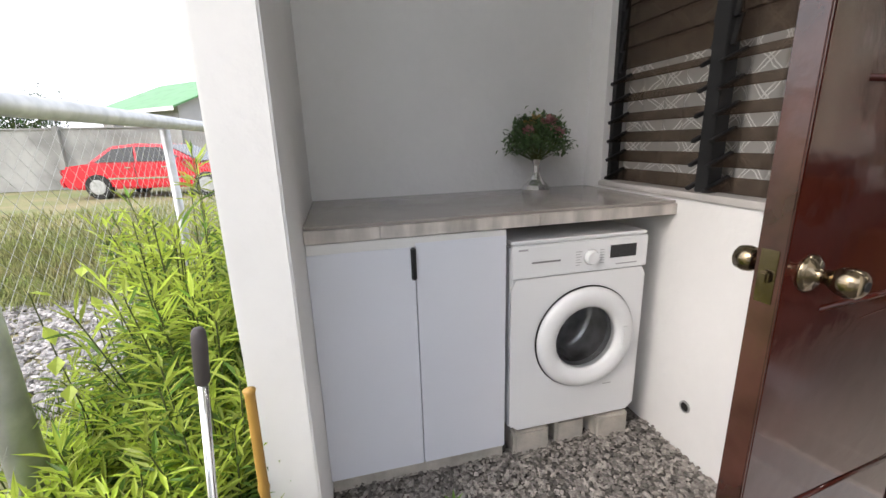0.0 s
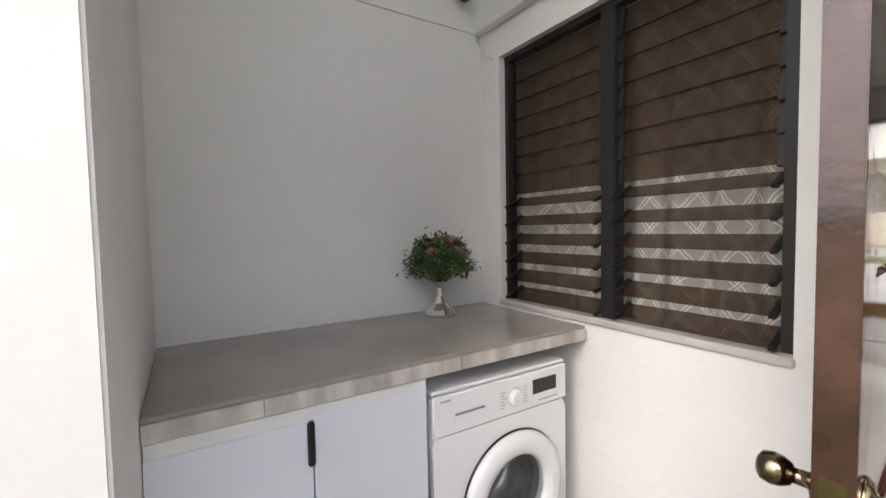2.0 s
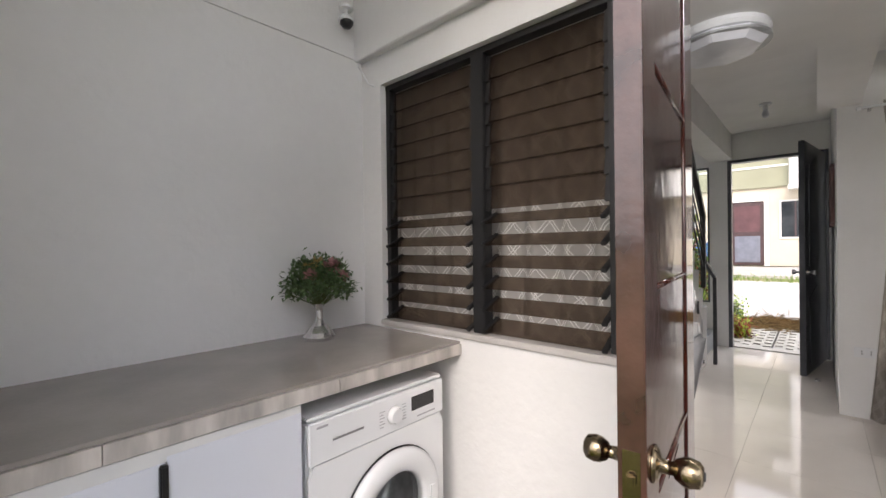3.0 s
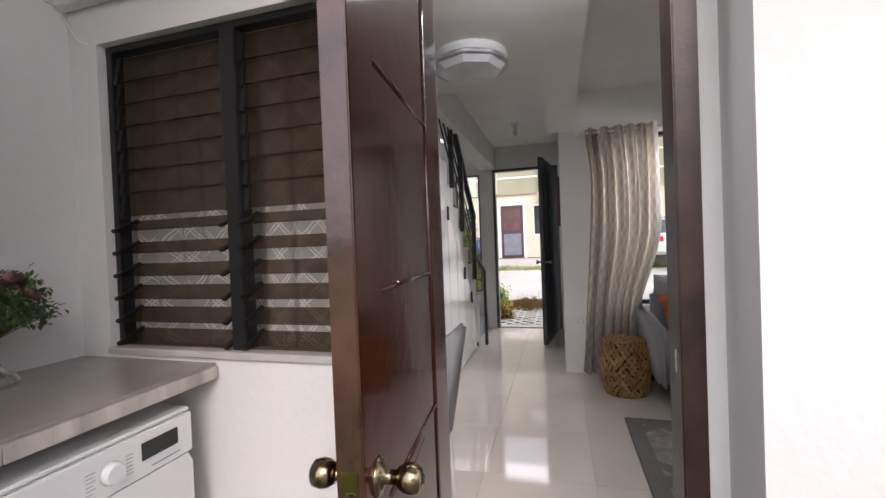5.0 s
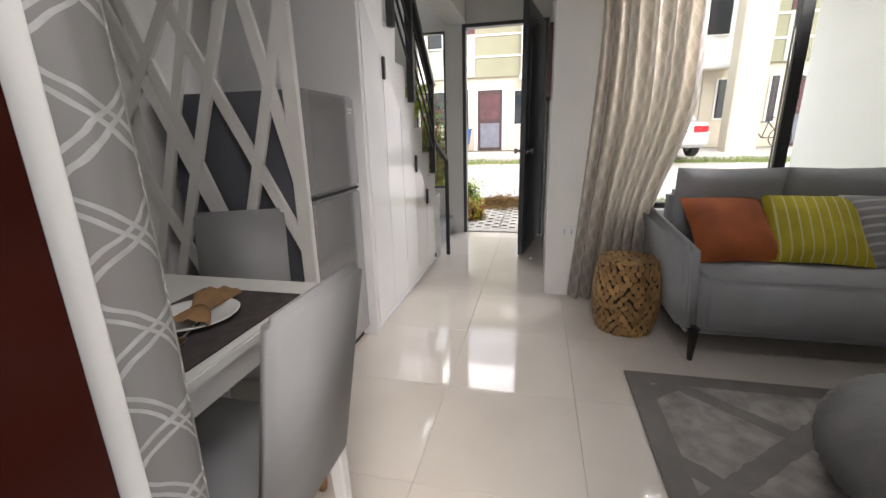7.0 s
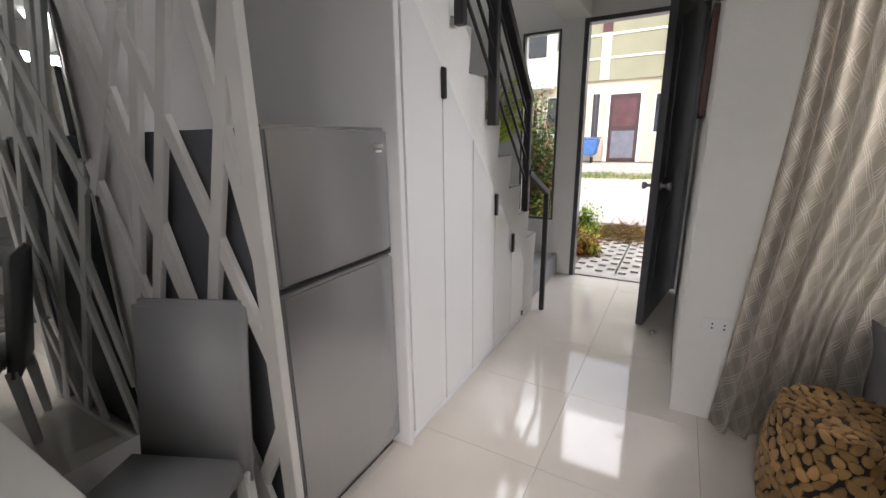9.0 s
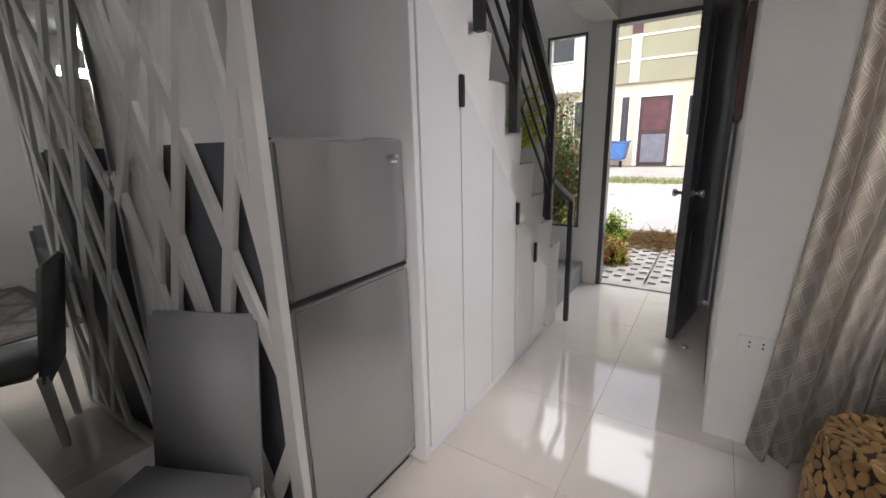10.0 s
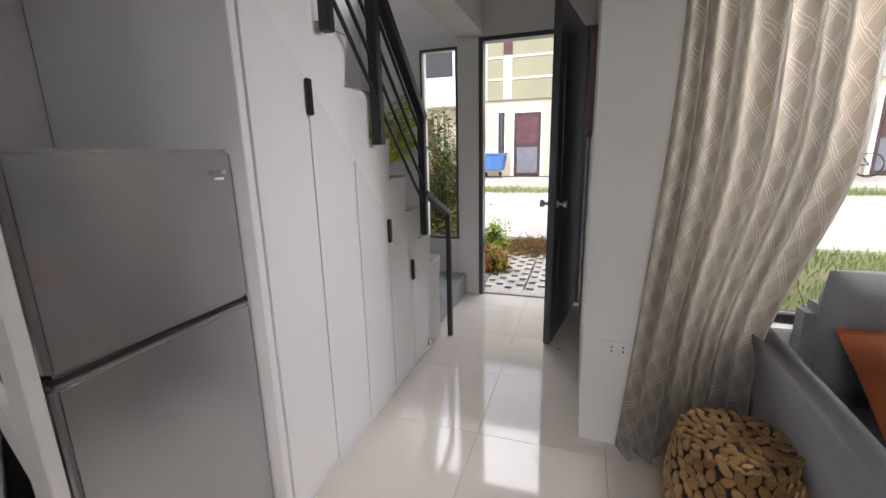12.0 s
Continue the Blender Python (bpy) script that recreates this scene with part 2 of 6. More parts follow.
floor = structure("floor", bm, M["grout"], "polished cream floor tiles with thin joints", "floor")
# living room front wall with its window
LX0, LX1 = 4.187, 4.337
for nm, r in (("wall_living_front", (0.06, 0.407, -0.1, 2.45)), ("wall_window_sill", (-1.9, 0.06, -0.1, 0.60)), ("wall_window_head", (-1.72, 0.06, 2.06, 2.45)), ("wall_window_side", (-1.9, -1.72, 0.60, 2.45))):
    structure(nm, box(LX0, LX1, *r), W, "white painted wall round the living room window")
structure("wall_hall", box(LX1, 5.98, 0.257, 0.407, -0.1, 2.6), W, "white painted wall of the entrance hall")
# front wall
FX = 5.98
bm = bmesh.new()
box(FX, FX + 0.15, 0.257, 0.42, -0.1, 3.6, bm=bm)
box(FX, FX + 0.15, 1.28, 1.46, -0.1, 3.6, bm=bm)
# Unseen gap from z 2.6 to 3.35, added to let daylight into the stairwell.
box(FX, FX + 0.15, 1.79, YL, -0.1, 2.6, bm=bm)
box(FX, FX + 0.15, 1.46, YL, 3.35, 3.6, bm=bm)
box(FX, FX + 0.15, 0.42, 1.28, 2.15, 3.6, bm=bm)
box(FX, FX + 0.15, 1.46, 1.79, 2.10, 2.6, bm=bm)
box(FX, FX + 0.15, 1.46, 1.79, -0.1, 0.50, bm=bm)
structure("wall_front", bm, W, "white painted front wall with door and sidelight openings and an added high gap")
# ceilings
bm = box(XW1, 3.4, -1.9, YL, 2.45, 2.55)
box(3.4, 4.34, -1.9, 1.449, 2.45, 2.55, bm=bm)
structure("ceiling", bm, M["ceiling"], "white painted ceiling", "ceiling")
structure("wall_stairwell", box(3.4, FX, 1.35, 1.449, 2.551, 3.499), W, "white painted upper wall of the stairwell")
structure("wall_stairwell_end", box(3.3, 3.399, 1.35, YL, 2.551, 3.6), W, "white painted upper end wall of the stairwell")
structure("ceiling_hall", box(4.34, FX, 0.257, 1.45, 2.45, 2.55), M["ceiling"], "white painted hall ceiling", "ceiling")
structure("ceiling_stairwell", box(3.4, FX, 1.45, YL, 3.5, 3.6), M["ceiling"], "white painted stairwell ceiling", "ceiling")
structure("ceiling_soffit", box(XW1, 2.88, 0.285, YL, 2.12, 2.449), M["ceiling"], "white dropped soffit over the dining corner", "ceiling")
structure("ceiling_beam", box(2.88, LX0, 0.285, 0.507, 2.124, 2.449), M["ceiling"], "white ceiling beam", "beam")
structure("ceiling_beam", box(2.88, FX, 1.235, 1.45, 2.156, 2.449), M["ceiling"], "white ceiling beam beside the stairwell", "beam")

# ---- more materials ----
M["door_red"] = material("dark_red_varnish", (0.042, 0.009, 0.006), 0.1, var=0.25, scale=2.0, bump=0.0009, bscale=18, spec=0.3, coat=0.2, rough_var=0.03)
M["door_edge"] = material("worn_red_brown_paint", (0.060, 0.026, 0.020), 0.2, var=0.2, scale=9, bump=0.0009, bscale=60, coat=0.5)
M["jamb"] = material("dark_brown_jamb", (0.045, 0.022, 0.02), 0.35, var=0.2, scale=8, bump=0.001, bscale=50)
M["door_grey"] = material("dark_grey_door_paint", (0.065, 0.069, 0.082), 0.28, var=0.15, scale=4, bump=0.0006, bscale=60)
M["fabric_grey"] = material("grey_linen", (0.30, 0.32, 0.345), 0.95, var=0.05, scale=4, bump=0.0012, bscale=260, fine=0.08)
M["chair_grey"] = material("grey_chair_leatherette", (0.265, 0.268, 0.277), 0.6, var=0.04, scale=4, bump=0.0004, bscale=200)
M["sofa"] = material("grey_sofa_cloth", (0.30, 0.305, 0.315), 0.95, var=0.06, scale=3, bump=0.0015, bscale=300, fine=0.1)
M["orange"] = material("rust_orange_cloth", (0.33, 0.085, 0.022), 0.85, var=0.12, scale=6, bump=0.001, bscale=250)
M["pouf"] = material("grey_knit", (0.24, 0.24, 0.245), 0.95, var=0.1, scale=5, bump=0.002, bscale=120)
M["leg_dark"] = material("dark_leg_wood", (0.015, 0.011, 0.01), 0.4)
M["wood"] = material("warm_wood", (0.32, 0.15, 0.06), 0.5, var=0.15, scale=6, stretch=(1, 1, 8))
M["slat"] = material("white_slat_paint", (0.68, 0.67, 0.65), 0.4, var=0.03, scale=5)
M["tabletop"] = material("white_gloss_table", (0.70, 0.70, 0.67), 0.12, var=0.02, scale=4)
M["placemat"] = material("brown_woven_mat", (0.055, 0.045, 0.043), 0.8, var=0.12, scale=30, bump=0.001, bscale=300)
M["porcelain"] = material("white_porcelain", (0.8, 0.8, 0.79), 0.12)
M["napkin"] = material("brown_napkin_cloth", (0.30, 0.17, 0.075), 0.85, var=0.15, scale=8, bump=0.001, bscale=200)
M["gold"] = material("wood_chip_gold", (0.34, 0.20, 0.075), 0.42, 0.25, var=0.12, scale=9, random_amount=0.28, bump=0.0006, bscale=120)
M["stool_dark"] = material("dark_stool_core", (0.018, 0.012, 0.008), 0.8)
M["leaf"] = material("leaf_green", (0.17, 0.30, 0.05), 0.5, var=0.2, scale=3, random_amount=0.5)
M["leaf_light"] = material("young_leaf_green", (0.50, 0.60, 0.10), 0.5, var=0.15, scale=3, random_amount=0.4)
M["leaf_dark"] = material("dark_leaf_green", (0.035, 0.075, 0.02), 0.5, var=0.2, scale=3, random_amount=0.5)
M["leaf_red"] = material("red_leaf", (0.42, 0.11, 0.07), 0.5, var=0.3, scale=3, random_amount=0.5)
M["grass"] = material("grass_blades", (0.22, 0.26, 0.09), 0.8, var=0.2, scale=2, random_amount=0.5, base2=(0.30, 0.26, 0.13))
M["straw"] = material("dry_straw", (0.36, 0.24, 0.11), 0.9, var=0.15, scale=5, random_amount=0.4)
M["stem"] = material("plant_stem", (0.09, 0.11, 0.03), 0.8, var=0.2)
M["ground"] = material("weedy_ground", (0.13, 0.15, 0.05), 0.95, var=0.2, scale=0.9, bump=0.02, bscale=14, base2=(0.26, 0.22, 0.12), fine=0.3)
M["galv"] = material("galvanised_pipe", (0.45, 0.46, 0.46), 0.45, 0.6, var=0.08, scale=14)
M["car_red"] = material("red_car_paint", (0.62, 0.012, 0.03), 0.22, var=0.04, scale=2, coat=0.6)
M["car_silver"] = material("silver_car_paint", (0.55, 0.55, 0.57), 0.25, 0.3, var=0.02, coat=0.5)
M["tyre"] = material("tyre_rubber", (0.02, 0.02, 0.02), 0.85)
M["car_glass"] = material("tinted_car_glass", (0.03, 0.035, 0.04), 0.06)
M["red_lens"] = material("red_lens", (0.5, 0.01, 0.02), 0.2)
M["concrete"] = material("weathered_concrete", (0.36, 0.36, 0.34), 0.95, var=0.12, scale=1.2, bump=0.004, bscale=25, fine=0.08)
M["roof_green"] = material("green_metal_roof", (0.10, 0.27, 0.10), 0.5, var=0.08, scale=2)
M["house_grey"] = material("grey_house_wall", (0.42, 0.41, 0.42), 0.9, var=0.05, scale=1)
M["road"] = material("pale_concrete_road", (0.48, 0.45, 0.41), 0.9, var=0.06, scale=0.7, bump=0.002, bscale=30, fine=0.06)
M["paver"] = material("concrete_paver", (0.50, 0.47, 0.42), 0.9, var=0.08, scale=6, bump=0.002, bscale=60)
M["cream"] = material("cream_facade", (0.58, 0.52, 0.42), 0.85, var=0.03, scale=1)
M["olive"] = material("olive_green_facade", (0.29, 0.29, 0.205), 0.85, var=0.03, scale=1)
M["mint"] = material("pale_green_facade", (0.45, 0.50, 0.43), 0.85, var=0.03, scale=1)
M["white_facade"] = material("white_facade", (0.78, 0.77, 0.74), 0.85, var=0.02, scale=1)
M["maroon"] = material("maroon_panel", (0.10, 0.04, 0.045), 0.6, var=0.1, scale=3)
M["door_brown"] = material("facade_door_brown", (0.06, 0.03, 0.032), 0.5, var=0.1)
M["bin_blue"] = material("blue_plastic", (0.05, 0.15, 0.40), 0.5)
M["rose"] = material("rose_red_petal", (0.60, 0.05, 0.06), 0.6, var=0.15, scale=20)
M["rose_pink"] = material("rose_pink_petal", (0.72, 0.40, 0.32), 0.6, var=0.12, scale=20)
M["rose_cream"] = material("cream_petal", (0.72, 0.55, 0.36), 0.6, var=0.12, scale=20)
M["dusty_pink"] = material("dusty_pink_petal", (0.50, 0.24, 0.24), 0.7, var=0.15, scale=20, random_amount=0.3)
M["yellow_petal"] = material("yellow_petal", (0.5, 0.35, 0.12), 0.7, random_amount=0.3)
M["silver_vase"] = material("silvered_vase", (0.70, 0.69, 0.68), 0.12, 0.75, var=0.04, scale=6)
M["bamboo"] = material("bamboo_pole", (0.45, 0.26, 0.06), 0.5, var=0.15, scale=6, stretch=(1, 1, 0.3))
M["lamp_glass"] = material("frosted_lamp_glass", (0.75, 0.76, 0.80), 0.3)
M["riser"] = material("grey_landing_tile", (0.33, 0.35, 0.37), 0.3, var=0.06, scale=5)
M["picture_wood"] = material("reddish_frame_wood", (0.09, 0.03, 0.025), 0.45, var=0.15, scale=8)

def let_light_through(m, share):
    """Thin leaves: part of the light comes out at the far side."""
    nt, nn, ll, pb = nodes_of(m)
    tl, ms = nn.new("ShaderNodeBsdfTranslucent"), nn.new("ShaderNodeMixShader")
    ll.new(pb.inputs["Base Color"].links[0].from_socket, tl.inputs[0])
    ms.inputs[0].default_value = share
    ll.new(pb.outputs[0], ms.inputs[1])
    ll.new(tl.outputs[0], ms.inputs[2])
    ll.new(ms.outputs[0], nn["Material Output"].inputs[0])


for key in ("leaf", "leaf_light", "leaf_dark", "leaf_red", "grass"):
    let_light_through(M[key], 0.4)

# mirror, clear glass
M["mirror"] = material("mirror_silver", (0.80, 0.83, 0.81), 0.01, 1.0, var=0.0)
glass = bpy.data.materials.new("clear_glass")
glass.use_nodes = True
nt, nn, ll, pb = nodes_of(glass)
gt, gg, gm, gf = nn.new("ShaderNodeBsdfTransparent"), nn.new("ShaderNodeBsdfGlossy"), nn.new("ShaderNodeMixShader"), nn.new("ShaderNodeFresnel")
gt.inputs[0].default_value = (0.96, 0.98, 0.975, 1)
gg.inputs["Roughness"].default_value, gf.inputs[0].default_value = 0.02, 1.35
ll.new(gf.outputs[0], gm.inputs[0])
ll.new(gt.outputs[0], gm.inputs[1])
ll.new(gg.outputs[0], gm.inputs[2])
ll.new(gm.outputs[0], nn["Material Output"].inputs[0])
M["glass"] = glass

# smoked louver glass lets a little of the curtain through
nt, nn, ll, pb = nodes_of(M["louver"])
tr = nn.new("ShaderNodeBsdfTransparent")
tr.inputs[0].default_value = (0.61, 0.55, 0.49, 1)
mx = nn.new("ShaderNodeMixShader")
mx.inputs[0].default_value = 0.25
ll.new(tr.outputs[0], mx.inputs[1])
ll.new(pb.outputs[0], mx.inputs[2])
ll.new(mx.outputs[0], nn["Material Output"].inputs[0])


def math_node(nt, op, a, b=None):
    n = nt.nodes.new("ShaderNodeMath")
    n.operation = op
    for k, v in enumerate((a, b)):
        if v is None:
            continue
        if isinstance(v, (int, float)):
            n.inputs[k].default_value = v
        else:
            nt.links.new(v, n.inputs[k])
    return n.outputs[0]


def curtain_material(name, base, line, through_light, angle_scale, lace=0.0, width=0.10, glow=(0.6, 0.6, 0.58), strands=2, gap=0.22):
    """Cloth woven with a diamond lattice of pale threads; it lets light through."""
    m = bpy.data.materials.new(name)
    m.use_nodes = True
    nt, nn, ll, pb = nodes_of(m)
    uv = nn.new("ShaderNodeUVMap")
    sep = nn.new("ShaderNodeSeparateXYZ")
    ll.new(uv.outputs[0], sep.inputs[0])
    ns = nn.new("ShaderNodeTexNoise")
    ns.inputs["Scale"].default_value = 9.0
    ll.new(uv.outputs[0], ns.inputs[0])
    wob = math_node(nt, "MULTIPLY", math_node(nt, "SUBTRACT", ns.outputs[0], 0.5), 0.05)
    a = math_node(nt, "ADD", math_node(nt, "ADD", sep.outputs[0], sep.outputs[1]), wob)
    b = math_node(nt, "SUBTRACT", math_node(nt, "SUBTRACT", sep.outputs[0], sep.outputs[1]), wob)
    lines = None
    for src, off in [(src, k * gap) for k in range(strands) for src in (a, b)]:
        f = math_node(nt, "FRACT", math_node(nt, "ADD", math_node(nt, "MULTIPLY", src, angle_scale), off))
        hit = math_node(nt, "LESS_THAN", f, width)
        lines = hit if lines is None else math_node(nt, "MAXIMUM", lines, hit)
    fade = nn.new("ShaderNodeTexNoise")
    fade.inputs["Scale"].default_value = 40
    ll.new(uv.outputs[0], fade.inputs[0])
    lines = math_node(nt, "MULTIPLY", lines, math_node(nt, "ADD", fade.outputs[0], 0.35))
    mix = nn.new("ShaderNodeMixRGB")
    ll.new(lines, mix.inputs[0])
    mix.inputs[1].default_value, mix.inputs[2].default_value = (*base, 1), (*line, 1)
    dif, tl, ms = nn.new("ShaderNodeBsdfDiffuse"), nn.new("ShaderNodeBsdfTranslucent"), nn.new("ShaderNodeMixShader")
    ll.new(mix.outputs[0], dif.inputs[0])
    back = nn.new("ShaderNodeMixRGB")
    ll.new(lines, back.inputs[0])
    back.inputs[1].default_value, back.inputs[2].default_value = (*glow, 1), (*[0.82 * c for c in glow], 1)
    ll.new(back.outputs[0], tl.inputs[0])
    ms.inputs[0].default_value = through_light
    ll.new(dif.outputs[0], ms.inputs[1])
    ll.new(tl.outputs[0], ms.inputs[2])
    out = ms.outputs[0]
    if lace:
        tp, m2 = nn.new("ShaderNodeBsdfTransparent"), nn.new("ShaderNodeMixShader")
        fac = math_node(nt, "MULTIPLY", math_node(nt, "SUBTRACT", 1.0, lines), lace)
        ll.new(fac, m2.inputs[0])
        ll.new(out, m2.inputs[1])
        ll.new(tp.outputs[0], m2.inputs[2])
        out = m2.outputs[0]
    ll.new(out, nn["Material Output"].inputs[0])
    return m


M["curtain"] = curtain_material("grey_lattice_curtain", (0.25, 0.24, 0.23), (0.95, 0.95, 0.94), 0.58, 8.0, width=0.045, glow=(0.60, 0.53, 0.44), strands=3, gap=0.13)
M["lace"] = curtain_material("grey_lace_curtain", (0.50, 0.49, 0.48), (0.97, 0.97, 0.96), 0.15, 8.0, lace=0.05, width=0.06, strands=2, gap=0.15)


def banded(name, base, line, axis, freq, width, bump=0.0):
    """Cloth with thin stripes across one axis."""
    m = material(name, base, 0.9, var=0.08, scale=8, bump=0.001, bscale=250)
    nt, nn, ll, pb = nodes_of(m)
    src = pb.inputs["Base Color"].links[0].from_socket
    tc = nn.new("ShaderNodeTexCoord")
    sp = nn.new("ShaderNodeSeparateXYZ")
    ll.new(tc.outputs["Object"], sp.inputs[0])
    f = math_node(nt, "FRACT", math_node(nt, "MULTIPLY", sp.outputs[axis], freq))
    hit = math_node(nt, "LESS_THAN", f, width)
    mix = nn.new("ShaderNodeMixRGB")
    ll.new(hit, mix.inputs[0])
    ll.new(src, mix.inputs[1])
    mix.inputs[2].default_value = (*line, 1)
    ll.new(mix.outputs[0], pb.inputs["Base Color"])
    return m


M["yellow"] = banded("mustard_striped_cloth", (0.42, 0.36, 0.02), (0.50, 0.47, 0.25), 1, 24, 0.16)


def rug_material():
    m = material("grey_patterned_rug", (0.34, 0.32, 0.305), 1.0, var=0.12, scale=14, bump=0.004, bscale=220, fine=0.12)
    nt, nn, ll, pb = nodes_of(m)
    src = pb.inputs["Base Color"].links[0].from_socket
    tc = nn.new("ShaderNodeTexCoord")
    sp = nn.new("ShaderNodeSeparateXYZ")
    ll.new(tc.outputs["Object"], sp.inputs[0])
    ns = nn.new("ShaderNodeTexNoise")
    ns.inputs["Scale"].default_value = 20
    ll.new(tc.outputs["Object"], ns.inputs[0])
    w = math_node(nt, "MULTIPLY", math_node(nt, "SUBTRACT", ns.outputs[0], 0.5), 0.03)
    a = math_node(nt, "ADD", math_node(nt, "ADD", sp.outputs[0], math_node(nt, "MULTIPLY", sp.outputs[1], 0.85)), w)
    b = math_node(nt, "SUBTRACT", math_node(nt, "SUBTRACT", sp.outputs[0], math_node(nt, "MULTIPLY", sp.outputs[1], 0.85)), w)
    lines = None
    for s in (a, b):
        hit = math_node(nt, "LESS_THAN", math_node(nt, "FRACT", math_node(nt, "MULTIPLY", s, 1.75)), 0.16)
        lines = hit if lines is None else math_node(nt, "MAXIMUM", lines, hit)
    for s, half in ((sp.outputs[0], 0.70), (sp.outputs[1], 0.86)):
        lines = math_node(nt, "MAXIMUM", lines, math_node(nt, "GREATER_THAN", math_node(nt, "ABSOLUTE", s), half - 0.09))
    mix = nn.new("ShaderNodeMixRGB")
    ll.new(math_node(nt, "MULTIPLY", lines, 0.8), mix.inputs[0])
    ll.new(src, mix.inputs[1])
    mix.inputs[2].default_value = (0.175, 0.165, 0.16, 1)
    ll.new(mix.outputs[0], pb.inputs["Base Color"])
    return m


M["rug"] = rug_material()


# ---- laundry corner ----
counter = thing("counter", pose(0.871, 2.0, 0.782), "grey stone-tiled counter slab over the washing machine", "counter")
part("slab", box(-0.738, 0.730, -0.325, 0.340, -0.052, -0.012), M["counter_edge"], counter)
part("top_tile", box(-0.738, 0.730, -0.333, 0.342, -0.011, 0.0, 0.0015), M["counter"], counter)
for x0, x1 in ((-0.738, -0.488), (-0.486, 0.112), (0.114, 0.730)):
    part("edge_tile", box(x0, x1, -0.342, -0.3265, -0.057, -0.012, 0.0015), M["counter_edge"], counter, "pale veined edge tile")
part("end_tile", box(0.7305, 0.7365, -0.34, 0.34, -0.057, -0.0125, 0.001), M["counter_edge"], counter)

cabinet = thing("base_cabinet", pose(0.49, 1.66, GZ), "white two-door laundry cabinet under the counter", "cabinet")
part("body", box(-0.355, 0.362, 0.025, 0.62, 0.03, 1.02), M["white_laminate"], cabinet)
part("top_rail", box(-0.355, 0.362, 0.006, 0.0245, 0.985, 1.021, 0.001), M["white_wood"], cabinet, "cream painted top rail")
part("plinth", box(-0.355, 0.362, 0.03, 0.0245, 0.0, 0.06), M["block"], cabinet)
for x0, x1 in ((-0.357, 0.010), (0.014, 0.362)):
    d = part("door", box(x0, x1, 0.004, 0.023, 0.07, 0.985 if x0 < 0 else 0.998, 0.0015), M["white_laminate"], cabinet)
    if x0 < 0:
        part("handle", box(-0.004, 0.014, -0.014, 0.0035, 0.865, 0.985, 0.004), M["black"], d, "matt black pull handle")

washer = thing("washing_machine", pose(1.182, 1.672, -0.188), "white front-loading washing machine standing on concrete blocks", "washing machine")
bm = box(-0.303, 0.303, 0.012, 0.56, 0.012, 0.838, 0.012)
bmesh.ops.delete(bm, geom=[f for f in bm.faces if f.calc_center_median().y < 0.0125], context="FACES")
part("body", bm, M["white_plastic"], washer)
part("top_panel", box(-0.306, 0.306, 0.004, 0.562, 0.8385, 0.852, 0.005), M["white_plastic"], washer)
bm = bmesh.new()
rims = []
for y in (0.0, 0.0118):
    hole, rim = [], []
    for k in range(64):
        a = 2 * math.pi * (k + 0.5) / 64
        c_, s_ = math.cos(a), math.sin(a)
        reach = min((0.275 if c_ > 0 else 0.335) / max(1e-6, abs(c_)), (0.285 if s_ > 0 else 0.401) / max(1e-6, abs(s_)))
        hole.append(bm.verts.new((0.03 + 0.142 * c_, y, 0.415 + 0.142 * s_)))
        rim.append(bm.verts.new((0.03 + reach * c_, y, 0.415 + reach * s_)))
    rims.append((hole, rim))
(h0, r0), (h1, r1) = rims
for k in range(64):
    q = (k + 1) % 64
    bm.faces.new((h0[k], h0[q], r0[q], r0[k]))
    bm.faces.new((h1[q], h1[k], r1[k], r1[q]))
    bm.faces.new((h1[k], h1[q], h0[q], h0[k]))
    bm.faces.new((r0[k], r0[q], r1[q], r1[k]))
part("front_panel", bm, M["white_plastic"], washer)
cp = part("control_panel", box(-0.305, 0.305, -0.004, 0.0118, 0.703, 0.836, 0.004), M["white_plastic"], washer)
part("display", box(0.125, 0.248, -0.0065, -0.0042, 0.752, 0.806, 0.001), M["glass_dark"], cp, "dark glass display")
part("knob", lathe([(0.03, 0), (0.03, 0.010), (0.025, 0.022), (0.0, 0.023)], 28, m=pose(0.038, -0.0042, 0.765, 90)), M["white_plastic"], cp, smooth=False)
part("knob_ring", lathe([(0.034, 0), (0.034, 0.002), (0.0, 0.0021)], 28, m=pose(0.038, -0.0042, 0.765, 90)), M["chrome"], cp)
part("detergent_drawer", box(-0.222, -0.095, -0.0058, -0.0042, 0.742, 0.776, 0.001), M["white_plastic"], cp)
part("drawer_lip", box(-0.222, -0.100, -0.0075, -0.0061, 0.762, 0.769), material("grey_recess", (0.25, 0.25, 0.26), 0.6), cp)
PRINT = material("print_grey", (0.4, 0.4, 0.42), 0.6)
for k in range(6):
    part("mark", box(-0.03, -0.005 if k % 2 else -0.012, -0.0052, -0.0043, 0.735 + 0.011 * k, 0.7375 + 0.011 * k), PRINT, cp)
    part("mark", box(0.078, 0.098, -0.0052, -0.0043, 0.735 + 0.011 * k, 0.7375 + 0.011 * k), PRINT, cp)
part("nameplate", box(-0.278, -0.238, -0.0052, -0.0043, 0.815, 0.822), PRINT, cp)
part("nameplate", box(0.155, 0.255, -0.0052, -0.0043, 0.722, 0.727), PRINT, cp)
part("badge", box(0.14, 0.18, -0.0015, -0.0003, 0.165, 0.169), PRINT, washer)
door = part("door", lathe([(0.205, 0), (0.222, 0.004), (0.226, 0.018), (0.212, 0.036), (0.185, 0.044), (0.150, 0.034), (0.142, 0.022), (0.138, 0.01), (0.138, 0.001)], 56, open_ends=True, m=pose(0.03, -0.0004, 0.415, 90)), M["white_plastic"], washer, smooth=True)
